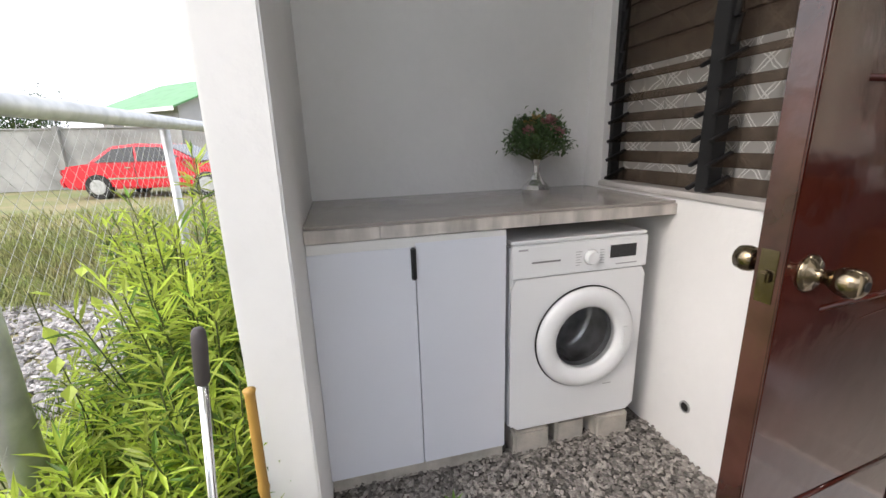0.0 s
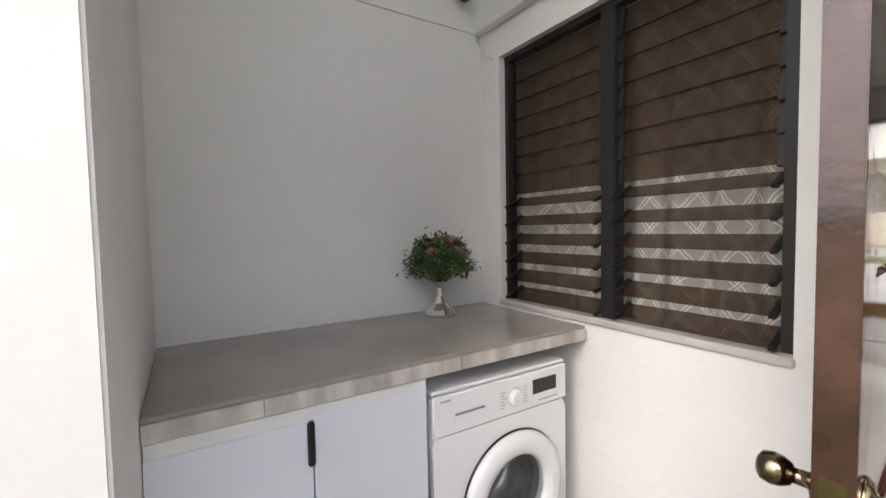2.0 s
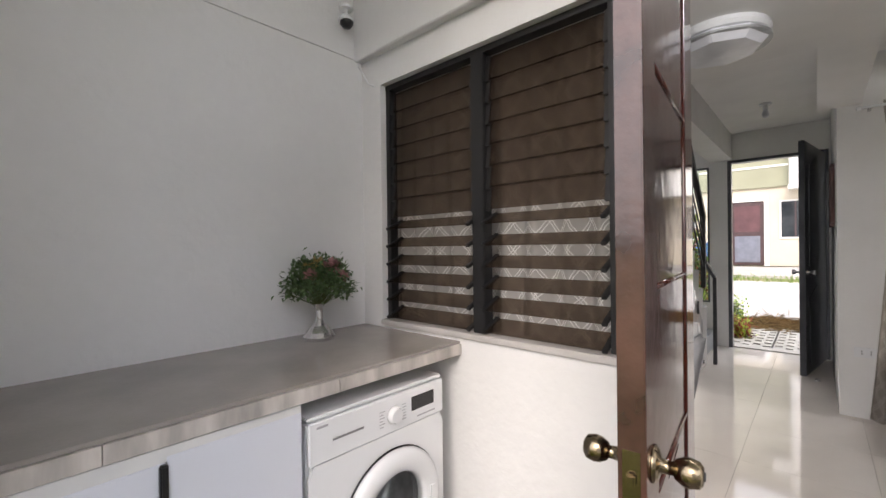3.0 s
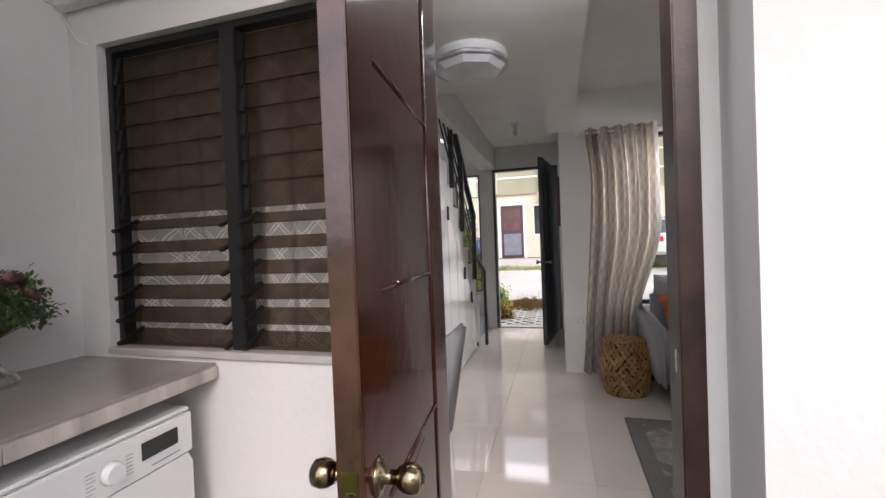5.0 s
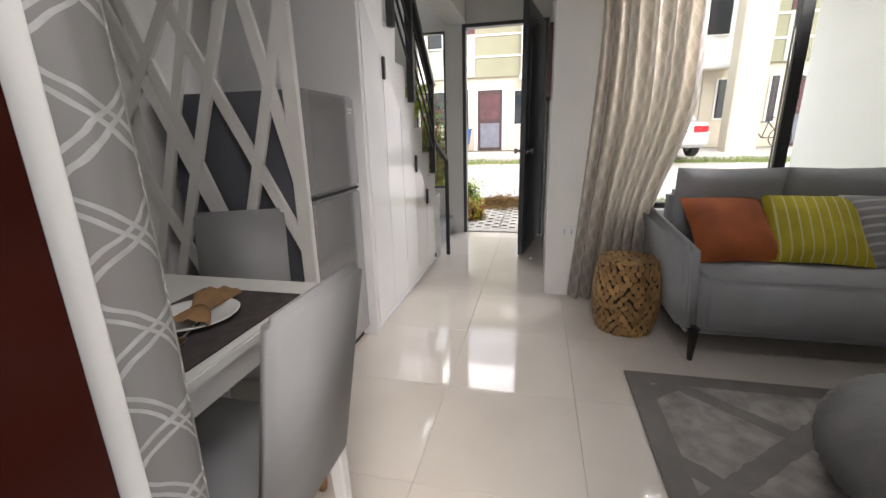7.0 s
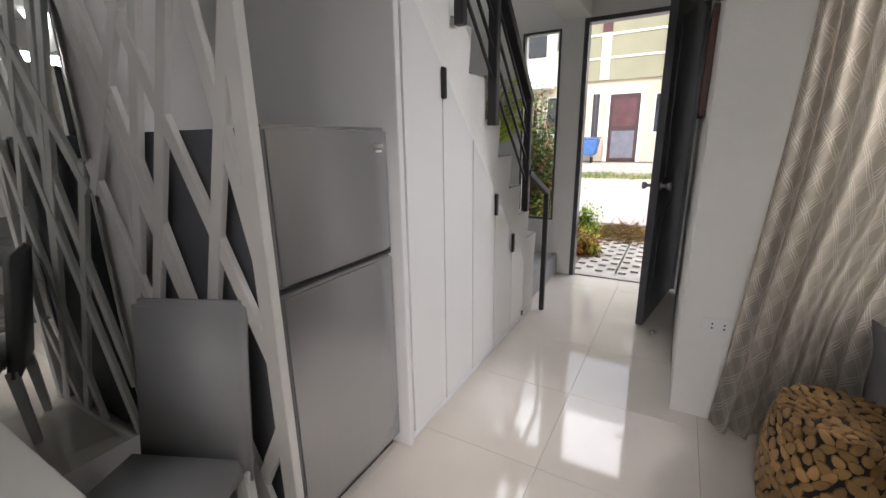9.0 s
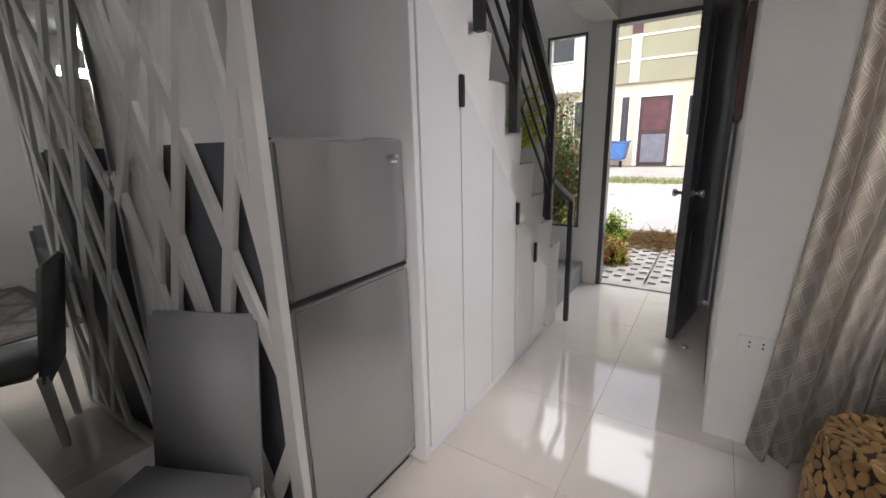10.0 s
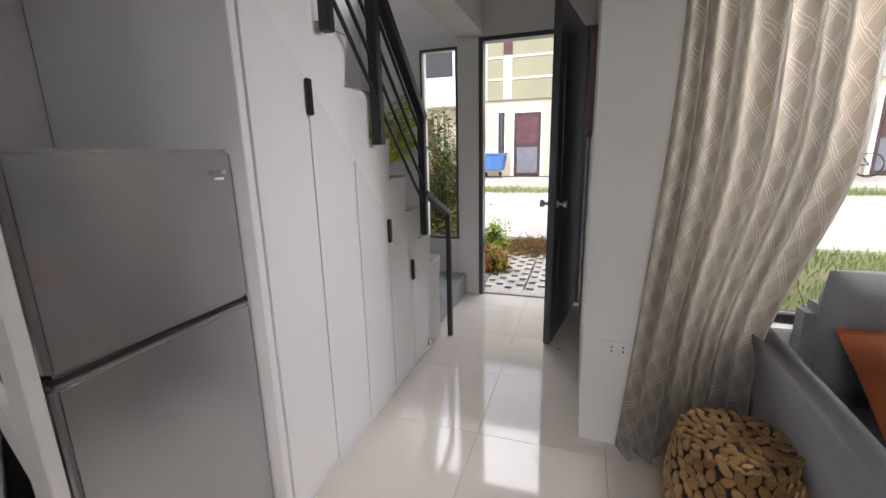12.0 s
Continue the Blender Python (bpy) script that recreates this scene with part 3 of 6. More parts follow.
part("gasket", lathe([(0.226, 0), (0.231, 0.006), (0.226, 0.010)], 56, open_ends=True, m=pose(0.03, -0.0003, 0.415, 90)), M["black"], washer, "dark seam round the door")
part("window", lathe([(0.139, 0.014), (0.125, 0.019), (0.08, 0.024), (0.0, 0.026)], 48, open_ends=True, m=pose(0.03, 0.0, 0.415, 90)), M["glass"], door, "clear bowl of the door", smooth=True).visible_shadow = False
drum_steel = material("drum_steel", (0.50, 0.50, 0.51), 0.28, 0.7, var=0.12, scale=16, bump=0.002, bscale=60)
bm = lathe([(0.150, -0.012), (0.152, -0.030), (0.205, -0.034), (0.210, -0.05), (0.210, -0.24), (0.16, -0.255), (0.06, -0.235), (0.0, -0.232)], 40, open_ends=True, m=pose(0.03, 0.0, 0.415, 90))
drum = part("drum", bm, drum_steel, washer, "perforated steel drum", smooth=True)
part("seal", lathe([(0.140, -0.013), (0.147, -0.016), (0.151, -0.024), (0.147, -0.033), (0.138, -0.036)], 40, open_ends=True, m=pose(0.03, 0.0, 0.415, 90)), material("grey_rubber", (0.20, 0.20, 0.21), 0.5), drum, "grey rubber door seal", smooth=True)
for k in range(3):
    a = 2.1 * k + 0.6
    part("paddle", bar((0.03 + 0.19 * math.cos(a), 0.06, 0.415 + 0.19 * math.sin(a)), (0.03 + 0.19 * math.cos(a), 0.23, 0.415 + 0.19 * math.sin(a)), 0.05, 0.04, bevel=0.012), drum_steel, drum)
part("door_grip", box(0.185, 0.212, -0.046, -0.035, 0.36, 0.46, 0.005), M["white_plastic"], door)
for x in (-0.27, 0.27):
    for y in (0.05, 0.5):
        part("foot", lathe([(0.018, 0.0), (0.018, 0.012), (0.0, 0.0121)], 16, m=pose(x, y, 0.0)), M["black"], washer)
for k, (x, w, d) in enumerate(((0.985, 0.17, 0.0), (1.185, 0.145, 0.02), (1.385, 0.17, -0.005))):
    b = thing("concrete_block", pose(x, 1.70 + d, GZ - 0.02), "rough beige concrete block under the washing machine", "block", "blocks under the washing machine")
    part("body", prism([(-w / 2, -0.03), (w / 2, -0.03), (w / 2, 0.47), (-w / 2, 0.47)], "z", 0.0, 0.132, bevel=0.012), M["block"], b)

vent = thing("wall_pipe", pose(1.603, 1.494, -0.076, 0, -90, 0), "grey drain pipe end in the white wall", "pipe")
part("collar", lathe([(0.026, -0.002), (0.026, 0.006), (0.019, 0.006), (0.019, -0.001)], 24), M["galv"], vent)
part("bore", lathe([(0.0189, 0.0), (0.0189, 0.0035), (0.0, 0.0036)], 20), M["black"], vent)

cctv = thing("security_camera", pose(1.46, 2.28, 2.345), "small white security camera with a black lens ball under the beam", "camera")
part("bracket", lathe([(0.035, 0.06), (0.035, 0.075), (0.012, 0.076)], 20), M["white_plastic"], cctv)
part("arm", tube([(0, 0, 0.065), (0, 0, 0.03)], 0.012, 10), M["white_plastic"], cctv)
part("housing", lathe([(0.0, 0.03), (0.03, 0.026), (0.04, 0.008), (0.036, -0.01), (0.02, -0.012)], 24), M["white_plastic"], cctv, smooth=True)
part("lens_ball", lathe([(0.0, -0.034), (0.02, -0.030), (0.033, -0.012), (0.034, 0.0), (0.02, 0.01)], 24, m=pose(-0.004, -0.012, -0.006)), M["black"], cctv, smooth=True)
cable = thing("wall_cable", pose(1.58, 2.335, 2.2), "thin white cable running down the wall corner", "cable")
part("wire", tube([(0, 0, 0.2), (0.006, 0.0, 0.05), (-0.004, 0.0, -0.03), (0.004, -0.07, -0.14), (0.05, -0.14, -0.175)], 0.004, 6), M["white_plastic"], cable)

# louver window
win = thing("window_1", pose(1.655, 0, 0), "black-framed louver window with smoked glass blades, lower blades open", "window", kind="structure")
WY0, WY1, WM = 1.0, 2.186, 1.58
for y0, y1 in ((WY0, WY0 + 0.03), (WY1 - 0.03, WY1)):
    part("frame", box(-0.02, 0.03, y0, y1, 0.823, 2.038, 0.002), M["window_black"], win)
part("head", box(-0.022, 0.032, WY0, WY1, 2.012, 2.039, 0.002), M["window_black"], win)
part("mullion", box(-0.03, 0.03, WM - 0.032, WM + 0.032, 0.8225, 2.011, 0.003), M["window_black"], win)
N = 13
pitch = 0.0905
for a, b in ((WY0 + 0.034, WM - 0.036), (WM + 0.036, WY1 - 0.034)):
    for k in range(N):
        z = 0.858 + pitch * k
        tilt = 24 if k < 6 else 80
        blade = part("blade", box(-0.052, 0.052, a, b, -0.003, 0.003), M["louver"], win)
        blade.visible_shadow = False
        blade.matrix_basis = pose(0.0, 0, z, 0, -tilt, 0)
        for y in (a - 0.004, b - 0.014):
            clip = part("clip", box(-0.060, 0.058, y, y + 0.018, -0.007, 0.008, 0.002), M["window_black"], win)
            clip.matrix_basis = pose(0.0, 0, z, 0, -tilt, 0)


def cloth(name, fn, nu, nv, mat, parent, label=""):
    """A sheet of cloth from a function of u, v in 0..1 that returns a point; its UVs are metres along the cloth."""
    bm = bmesh.new()
    uvl = bm.loops.layers.uv.new("UVMap")
    vs = [[bm.verts.new(fn(i / nu, j / nv)[:3]) for j in range(nv + 1)] for i in range(nu + 1)]
    tex = [[fn(i / nu, j / nv)[3:] for j in range(nv + 1)] for i in range(nu + 1)]
    for i in range(nu):
        for j in range(nv):
            ids = ((i, j), (i + 1, j), (i + 1, j + 1), (i, j + 1))
            f = bm.faces.new([vs[p][q] for p, q in ids])
            for loop, (p, q) in zip(f.loops, ids):
                loop[uvl].uv = tex[p][q]
    o = part(name, bm, mat, parent, label, smooth=True)
    return o


lace_curtain = thing("lace_curtain", pose(0, 0, 0), "grey lace curtain with white lattice hanging inside the louver window", "curtain")


def lace_fn(u, v):
    y = 0.892 + 1.31 * u
    x = 1.758 + 0.024 * math.sin(u * 62 + 1.5 * math.sin(7 * u)) + 0.010 * math.sin(u * 23 + 2) + 0.01 * math.sin(v * 5 + u * 9)
    return (x, y, 0.42 + 1.66 * v, 1.9 * u, 1.66 * v)


cloth("cloth", lace_fn, 160, 12, M["lace"], lace_curtain)
part("rod", tube([(1.77, 0.86, 2.085), (1.77, 2.21, 2.085)], 0.008, 10), M["chrome"], lace_curtain, "thin steel curtain rod")

# back door
frame1 = thing("door_frame_1", pose(0, 0, 0), "dark brown wooden frame of the back door", "door frame", kind="structure")
part("jamb", box(1.575, 1.70, 0.069, 0.130, -0.01, 2.138, 0.004), M["jamb"], frame1)
part("jamb", box(1.607, 1.634, 0.787, 0.801, -0.01, 2.138, 0.003), M["white_wood"], frame1, "white painted hinge jamb")
part("head", box(1.575, 1.70, 0.1305, 0.7715, 2.095, 2.138, 0.004), M["jamb"], frame1)
part("strike_plate", box(1.607, 1.626, 0.1285, 0.1318, 0.815, 0.878, 0.001), M["steel"], frame1, "worn steel strike plate")
ang = math.degrees(math.atan2(0.723 - 0.797, 0.882 - 1.605))
leaf1 = thing("back_door", pose(1.605, 0.797, 0.0, 0, 0, ang), "dark red varnished panel door standing open, brass knob", "door")
LW = 0.727
# the leaf lies along local x; its inner face looks to local +y
part("leaf", box(0.0, LW - 0.006, -0.019, 0.017, -0.02, 2.085, 0.002), M["door_red"], leaf1)
part("lock_edge", box(LW - 0.0055, LW, -0.0205, 0.0205, -0.02, 2.085, 0.002), M["door_edge"], leaf1, "worn red-brown door edge")
part("stile", box(LW - 0.110, LW - 0.006, 0.0172, 0.0205, -0.02, 2.085, 0.0015), M["door_red"], leaf1)


def bead(a, b, r=0.0055):
    """A half-round bead standing on the inner face of the leaf."""
    part("moulding", tube([(a[0], 0.0165, a[1]), (b[0], 0.0165, b[1])], r, 8), M["door_red"], leaf1, smooth=True)


bead((0.203, -0.015), (0.203, 2.08))
bead((0.189, -0.015), (0.189, 2.08), 0.004)
for z in (1.50, 1.117, 0.765, 0.36):
    bead((0.205, z), (LW - 0.112, z))
for side in (1, -1):
    k = part("knob", lathe([(0.034, 0), (0.034, 0.004), (0.028, 0.010), (0.013, 0.014), (0.012, 0.034), (0.017, 0.036), (0.024, 0.048), (0.026, 0.060), (0.023, 0.074), (0.015, 0.080), (0.0, 0.0805)], 36, m=pose(LW - 0.062, side * 0.0195, 0.835, -90 if side > 0 else 90) @ Matrix.Scale(0.88, 4)), M["brass"], leaf1, "antique brass door knob", smooth=True)
    if side > 0:
        part("keyhole", lathe([(0.007, 0.0), (0.007, 0.002), (0.0, 0.0021)], 16, m=pose(LW - 0.062, 0.0903, 0.835, -90)), M["black"], k)
part("latch_plate", box(LW + 0.0002, LW + 0.0018, -0.013, 0.013, 0.79, 0.875, 0.0005), M["brass"], leaf1, "worn brass latch plate")
for x0, z0, x1, z1 in ((0.484, 0.727, 0.340, 0.738), (0.44, 0.354, 0.215, 0.373)):
    part("scratch", bar((x0, 0.0174, z0), (x1, 0.0174, z1), 0.0012, 0.0025), M["door_edge"], leaf1, "pale scratch in the varnish")
part("latch", box(LW + 0.0019, LW + 0.011, -0.007, 0.007, 0.822, 0.842, 0.003), M["brass"], leaf1)


# ---- plants ----
def leaf_mesh(name, leaves, mat, parent=None, label=""):
    """Many folded leaves in one mesh; each is (base, direction, length, width)."""
    vs, fs = [], []
    for p, d, ln, w in leaves:
        d = d.normalized()
        s = d.cross(Vector((0.05, 0.1, 1)))
        if s.length < 1e-3:
            s = Vector((1, 0, 0))
        s.normalize()
        u = s.cross(d)
        k = len(vs)
        mid = p + d * ln * 0.5
        vs += [p, mid + s * w / 2 + u * w * 0.15, p + d * ln - u * ln * 0.08, mid - s * w / 2 + u * w * 0.15]
        fs += [(k, k + 1, k + 2), (k, k + 2, k + 3)]
    me = bpy.data.meshes.new(name)
    me.from_pydata([tuple(v) for v in vs], [], fs)
    me.materials.append(mat)
    o = new(name, me)
    if parent:
        o.parent = parent
    if label:
        o["label"] = label
    return o


def whorl_shrub(loc, h, r, stems, seed, name="podocarpus_shrub", label="bright green shrub with narrow whorled leaves"):
    rng = random.Random(seed)
    t = thing(name, pose(*loc), label, "shrub", "shrubs beside the fence")
    st, old, young = bmesh.new(), [], []
    for _ in range(stems):
        a, q = rng.uniform(0, 6.283), rng.random() ** 0.6
        base = Vector((0.25 * r * math.cos(a), 0.25 * r * math.sin(a), 0))
        tip = Vector((q * r * math.cos(a), q * r * math.sin(a), h * rng.uniform(0.35, 1.0) * (1 - 0.25 * q)))
        tube([base, (base + tip) / 2 + Vector((0, 0, 0.06)), tip], 0.004, 5, st, 0.5)
        n = 34
        for i in range(n):
            f = 0.40 + 0.60 * (i / n) ** 0.7
            p = base.lerp(tip, f)
            b = rng.uniform(0, 6.283)
            d = Vector((math.cos(b), math.sin(b), rng.uniform(0.0, 0.9) + (0.9 if i > n - 5 else 0)))
            (young if i > n - 19 and rng.random() < 0.85 else old).append((p, d, rng.uniform(0.065, 0.125), rng.uniform(0.010, 0.016)))
    part("stem", st, M["stem"], t)
    leaf_mesh("foliage", old, M["leaf"], t)
    leaf_mesh("young_foliage", young, M["leaf_light"], t, "yellow-green shoot tips")
    return t


for k, (x, y, h, r, n) in enumerate(((-0.24, 1.75, 1.28, 0.32, 120), (-0.42, 2.5, 1.42, 0.42, 110), (-0.30, 1.18, 0.66, 0.24, 60), (-0.55, 1.45, 0.58, 0.26, 60), (-0.15, 1.42, 0.90, 0.20, 50), (-0.50, 1.95, 0.85, 0.28, 70), (-0.12, 1.05, 0.42, 0.18, 40), (-0.42, 1.12, 0.46, 0.22, 50), (-0.62, 1.75, 0.55, 0.24, 50))):
    whorl_shrub((x, y, GZ), h, r, n, k + 1)

mop = thing("mop_handle", look((-0.09, 1.0, GZ), (0.008, 1.0, 0.80)) @ pose(0, 0, 0, 180), "steel mop handle with a dark grey plastic grip", "mop")
part("pole", tube([(0, 0, 0), (0, 0, 0.97)], 0.0085, 14), M["chrome"], mop, smooth=True)
part("grip", lathe([(0.0095, 0.945), (0.0125, 0.95), (0.0130, 1.03), (0.0115, 1.045), (0.008, 1.052), (0.0, 1.053)], 18), material("grey_grip", (0.07, 0.06, 0.06), 0.6), mop, "dark grey plastic grip", smooth=True)
pole = thing("bamboo_pole", pose(0.012, 1.17, GZ, 3, 1.5, 0) @ Matrix.Diagonal((0.8, 0.8, 1.04, 1)), "yellow bamboo pole leaning by the wing wall", "pole")
part("cane", lathe([(0.016, 0), (0.015, 0.25), (0.018, 0.262), (0.015, 0.275), (0.0145, 0.54), (0.0175, 0.552), (0.0145, 0.565), (0.014, 0.80), (0.017, 0.81), (0.0, 0.815)], 14), M["bamboo"], pole, smooth=True)

# chain-link fence
fence = thing("chain_link_fence", pose(-0.66, 0, GZ), "galvanised chain-link fence with round pipe rails", "fence")
part("top_rail", tube([(0, -3.0, 1.47), (0, 1.5, 1.485), (0.0, 7.0, 1.51)], 0.036, 18), M["galv"], fence, smooth=True)
for y in (-1.2, 1.50, 3.0, 4.5, 6.0):
    part("post", tube([(0, y, 0), (0, y, 1.45)], 0.045 if y < 2 else 0.024, 14), M["galv"], fence, smooth=True)
verts, faces = [], []
PITCH, R = 0.066, 0.0008
for sgn in (1, -1):
    for k in range(-24, 130):
        y0 = -1.2 + k * PITCH
        a, b = Vector((0.004 * sgn, y0, 0.05)), Vector((0.004 * sgn, y0 + sgn * 1.38, 1.43))
        n = len(verts)
        for p in (a, b):
            for dx, dy in ((-R, 0), (0, R), (R, 0), (0, -R)):
                verts.append((p.x + dx, p.y + dy, p.z))
        for i in range(4):
            faces.append((n + i, n + (i + 1) % 4, n + 4 + (i + 1) % 4, n + 4 + i))
me = bpy.data.meshes.new("mesh")
me.from_pydata(verts, [], faces)
me.materials.append(material("dull_wire", (0.42, 0.43, 0.42), 0.5, 0.3))
wire = new("wire_mesh", me)
wire.parent = fence
vine = thing("creeping_vine", pose(-0.66, 0, GZ), "thin green vine climbing the wire fence", "vine")
rng = random.Random(7)
tube_bm, lv = bmesh.new(), []
for s in range(4):
    pts = [Vector((0.012, 1.15 + 0.3 * s + 0.1 * math.sin(2.2 * z + s), z)) for z in np.linspace(0.05, 0.95, 9)]
    tube(pts, 0.002, 5, tube_bm)
    for p in pts[1:]:
        lv.append((p, Vector((rng.uniform(0.1, 0.6), rng.uniform(-1, 1), rng.uniform(-0.6, 0.1))), rng.uniform(0.05, 0.075), 0.045))
part("stem", tube_bm, M["stem"], vine)
for one in lv:
    leaf_mesh("leaf", [one], M["leaf_light"], vine)


# ---- ground outside ----
def rise(x, y):
    """The height of the ground: level by the house, higher over the field and across the road."""
    def ease(v):
        v = min(1.0, max(0.0, v))
        return v * v * (3 - 2 * v)
    back = 0.10 * ease((y - 4.0) / 6.0) * (1 - ease((x - 1.0) / 3.0))
    front = 0.24 * ease((x - 5.2) / 0.7) + 0.45 * ease((x - 9.0) / 9.0)
    return GZ + back + front


gx = [-600, -200, -60, -30, -18] + [-14 + 0.7 * i for i in range(19)] + [-0.4, 0.2, 0.9, 1.8, 3.0, 4.3, 5.2, 5.5, 5.8, 6.1, 6.5, 7.2, 8, 9, 10, 11, 12, 13, 14, 15, 16, 17, 18, 20, 40, 120, 600]
gy = [-600, -150, -40, -16, -10, -6, -4, -2.5, -1.5, -0.7, 0, 0.5, 1.0, 1.5, 2.0, 2.5, 3.2] + [4 + 0.6 * i for i in range(16)] + [14, 16, 20, 30, 80, 250, 600]
bm = bmesh.new()
gv = [[bm.verts.new((x, y, rise(x, y) - 0.012)) for y in gy] for x in gx]
for i in range(len(gx) - 1):
    for j in range(len(gy) - 1):
        bm.faces.new((gv[i][j], gv[i + 1][j], gv[i + 1][j + 1], gv[i][j + 1]))
structure("ground", bm, M["ground"], "weedy earth ground around the house", "ground")


def stones(name, boxes, n, size, mat, label, seed):
    rng = random.Random(seed)
    vs, fs = [], []
    for _ in range(n):
        x0, x1, y0, y1 = rng.choice(boxes)
        x, y = rng.uniform(x0, x1), rng.uniform(y0, y1)
        z = rise(x, y) + rng.uniform(-0.002, 0.012)
        s = size * rng.uniform(0.5, 1.3)
        m = Euler((rng.uniform(-0.5, 0.5), rng.uniform(-0.5, 0.5), rng.uniform(0, 6.28))).to_matrix()
        k = len(vs)
        e = (s * rng.uniform(0.8, 1.25), s * rng.uniform(0.5, 0.9), s * rng.uniform(0.35, 0.6))
        for q in ((-.8, -.7, -.5), (.9, -.6, -.4), (.7, .8, -.5), (-.7, .7, -.4), (-.55, -.5, .6), (.5, -.55, .5), (.6, .5, .55), (-.5, .55, .45)):
            v = m @ Vector((q[0] * e[0] * rng.uniform(.75, 1.2), q[1] * e[1] * rng.uniform(.75, 1.2), q[2] * e[2] * rng.uniform(.7, 1.2)))
            vs.append((x + v.x, y + v.y, z + v.z))
        fs += [(k, k + 1, k + 5, k + 4), (k + 1, k + 2, k + 6, k + 5), (k + 2, k + 3, k + 7, k + 6), (k + 3, k, k + 4, k + 7), (k + 4, k + 5, k + 6, k + 7)]
    me = bpy.data.meshes.new(name)
    me.from_pydata(vs, [], fs)
    me.materials.append(mat)
    return tagged(new(name, me), label, "gravel", kind="stuff")


structure("ground_gravel", box(-0.02, 1.6, -1.9, 2.34, GZ - 0.02, GZ - 0.004), M["gravel_bed"], "gravel bed of the laundry corner", "ground")
stones("gravel", [(0.14, 1.6, 0.85, 1.72)], 7500, 0.013, M["gravel"], "loose grey and brown gravel under the washing machine", 3)
stones("gravel_path", [(-4.5, -0.75, 2.6, 4.6)], 7000, 0.032, material("pale_gravel", (0.35, 0.33, 0.315), 0.9, var=0.15, scale=30, random_amount=0.45), "pale grey gravel strip beyond the fence", 4)
sprout = thing("weed_sprout", pose(0.58, 1.50, GZ), "small green weed growing in the gravel", "weed")
leaf_mesh("leaf", [(Vector((0, 0, 0)), Vector((math.cos(a), math.sin(a), 0.9)), 0.055, 0.012) for a in (0.3, 1.4, 2.6, 3.9, 5.1)], M["leaf"], sprout)


def blades(name, boxes, n, h, mat, label, seed, lean=0.5, w=0.01):
    rng = random.Random(seed)
    out = []
    for _ in range(n):
        x0, x1, y0, y1 = rng.choice(boxes)
        x, y = rng.uniform(x0, x1), rng.uniform(y0, y1)
        out.append((Vector((x, y, rise(x, y) - 0.01)), Vector((rng.uniform(-lean, lean), rng.uniform(-lean, lean), 1)), h * rng.uniform(0.4, 1.2), w))
    o = leaf_mesh(name, out, mat)
    return tagged(o, label, "grass", kind="stuff")


blades("field_grass", [(-9, -1.0, 4.6, 10), (-6, -0.8, 4.4, 7.5)], 14000, 0.22, M["grass"], "dry green and yellow field grass", 5, w=0.012)
blades("strip_grass", [(-1.1, -0.02, 0.4, 3.2), (-3, -0.7, 0.8, 2.7)], 3500, 0.18, material("strip_grass_green", (0.14, 0.20, 0.035), 0.8, random_amount=0.5), "thin green grass along the fence", 6, w=0.007)

# ---- flower vase on the counter ----
posy = thing("flower_vase", pose(1.228, 2.185, 0.7825) @ Matrix.Diagonal((1.24, 1.16, 1.26, 1)), "silvered fluted vase with dusty pink and green artificial flowers", "vase")
part("vase", lathe([(0.055, 0.0), (0.058, 0.012), (0.048, 0.028), (0.026, 0.050), (0.014, 0.075), (0.013, 0.105), (0.021, 0.128), (0.018, 0.128), (0.0, 0.11)], 14), M["silver_vase"], posy)
rng = random.Random(12)
lv, pk, yl, stems = [], [], [], bmesh.new()
for _ in range(260):
    a, e = rng.uniform(0, 6.283), rng.random()
    d = Vector((math.cos(a) * (0.35 + 0.75 * e), math.sin(a) * (0.35 + 0.75 * e), 1.05 - 1.0 * e)).normalized()
    tip = Vector((0, 0, 0.165)) + d * Vector((1, 1, 0.9)).length / 1.68 * rng.uniform(0.075, 0.125)
    if rng.random() < 0.35:
        tube([(0, 0, 0.115), tuple(tip)], 0.0012, 4, stems)
    for _ in range(9):
        q = tip + Vector([rng.gauss(0, 0.014) for _ in range(3)])
        lv.append((q, Vector([rng.gauss(0, 1) for _ in range(3)]) + d, rng.uniform(0.014, 0.026), rng.uniform(0.009, 0.015)))
for cx, cy, cz, m_, rr in ((0.02, -0.05, 0.262, pk, 0.028), (-0.06, -0.05, 0.232, pk, 0.022), (0.055, -0.02, 0.255, pk, 0.026), (-0.02, -0.03, 0.275, yl, 0.022), (0.06, -0.07, 0.225, pk, 0.02), (-0.045, 0.0, 0.26, yl, 0.018)):
    for _ in range(46):
        d = Vector([rng.gauss(0, 1) for _ in range(3)]).normalized()
        m_.append((Vector((cx, cy, cz)) + d * rr * 0.35, d + Vector((0, 0, 0.4)), rr, rr * 0.8))
part("stem", stems, M["stem"], posy)
tagged(leaf_mesh("foliage", lv, material("muted_leaf", (0.09, 0.15, 0.055), 0.6, random_amount=0.5), posy), kind="stuff")
tagged(leaf_mesh("pink_flower", pk, M["dusty_pink"], posy, "dusty pink blossoms"), kind="stuff")
tagged(leaf_mesh("yellow_flower", yl, M["yellow_petal"], posy, "pale yellow blossoms"), kind="stuff")

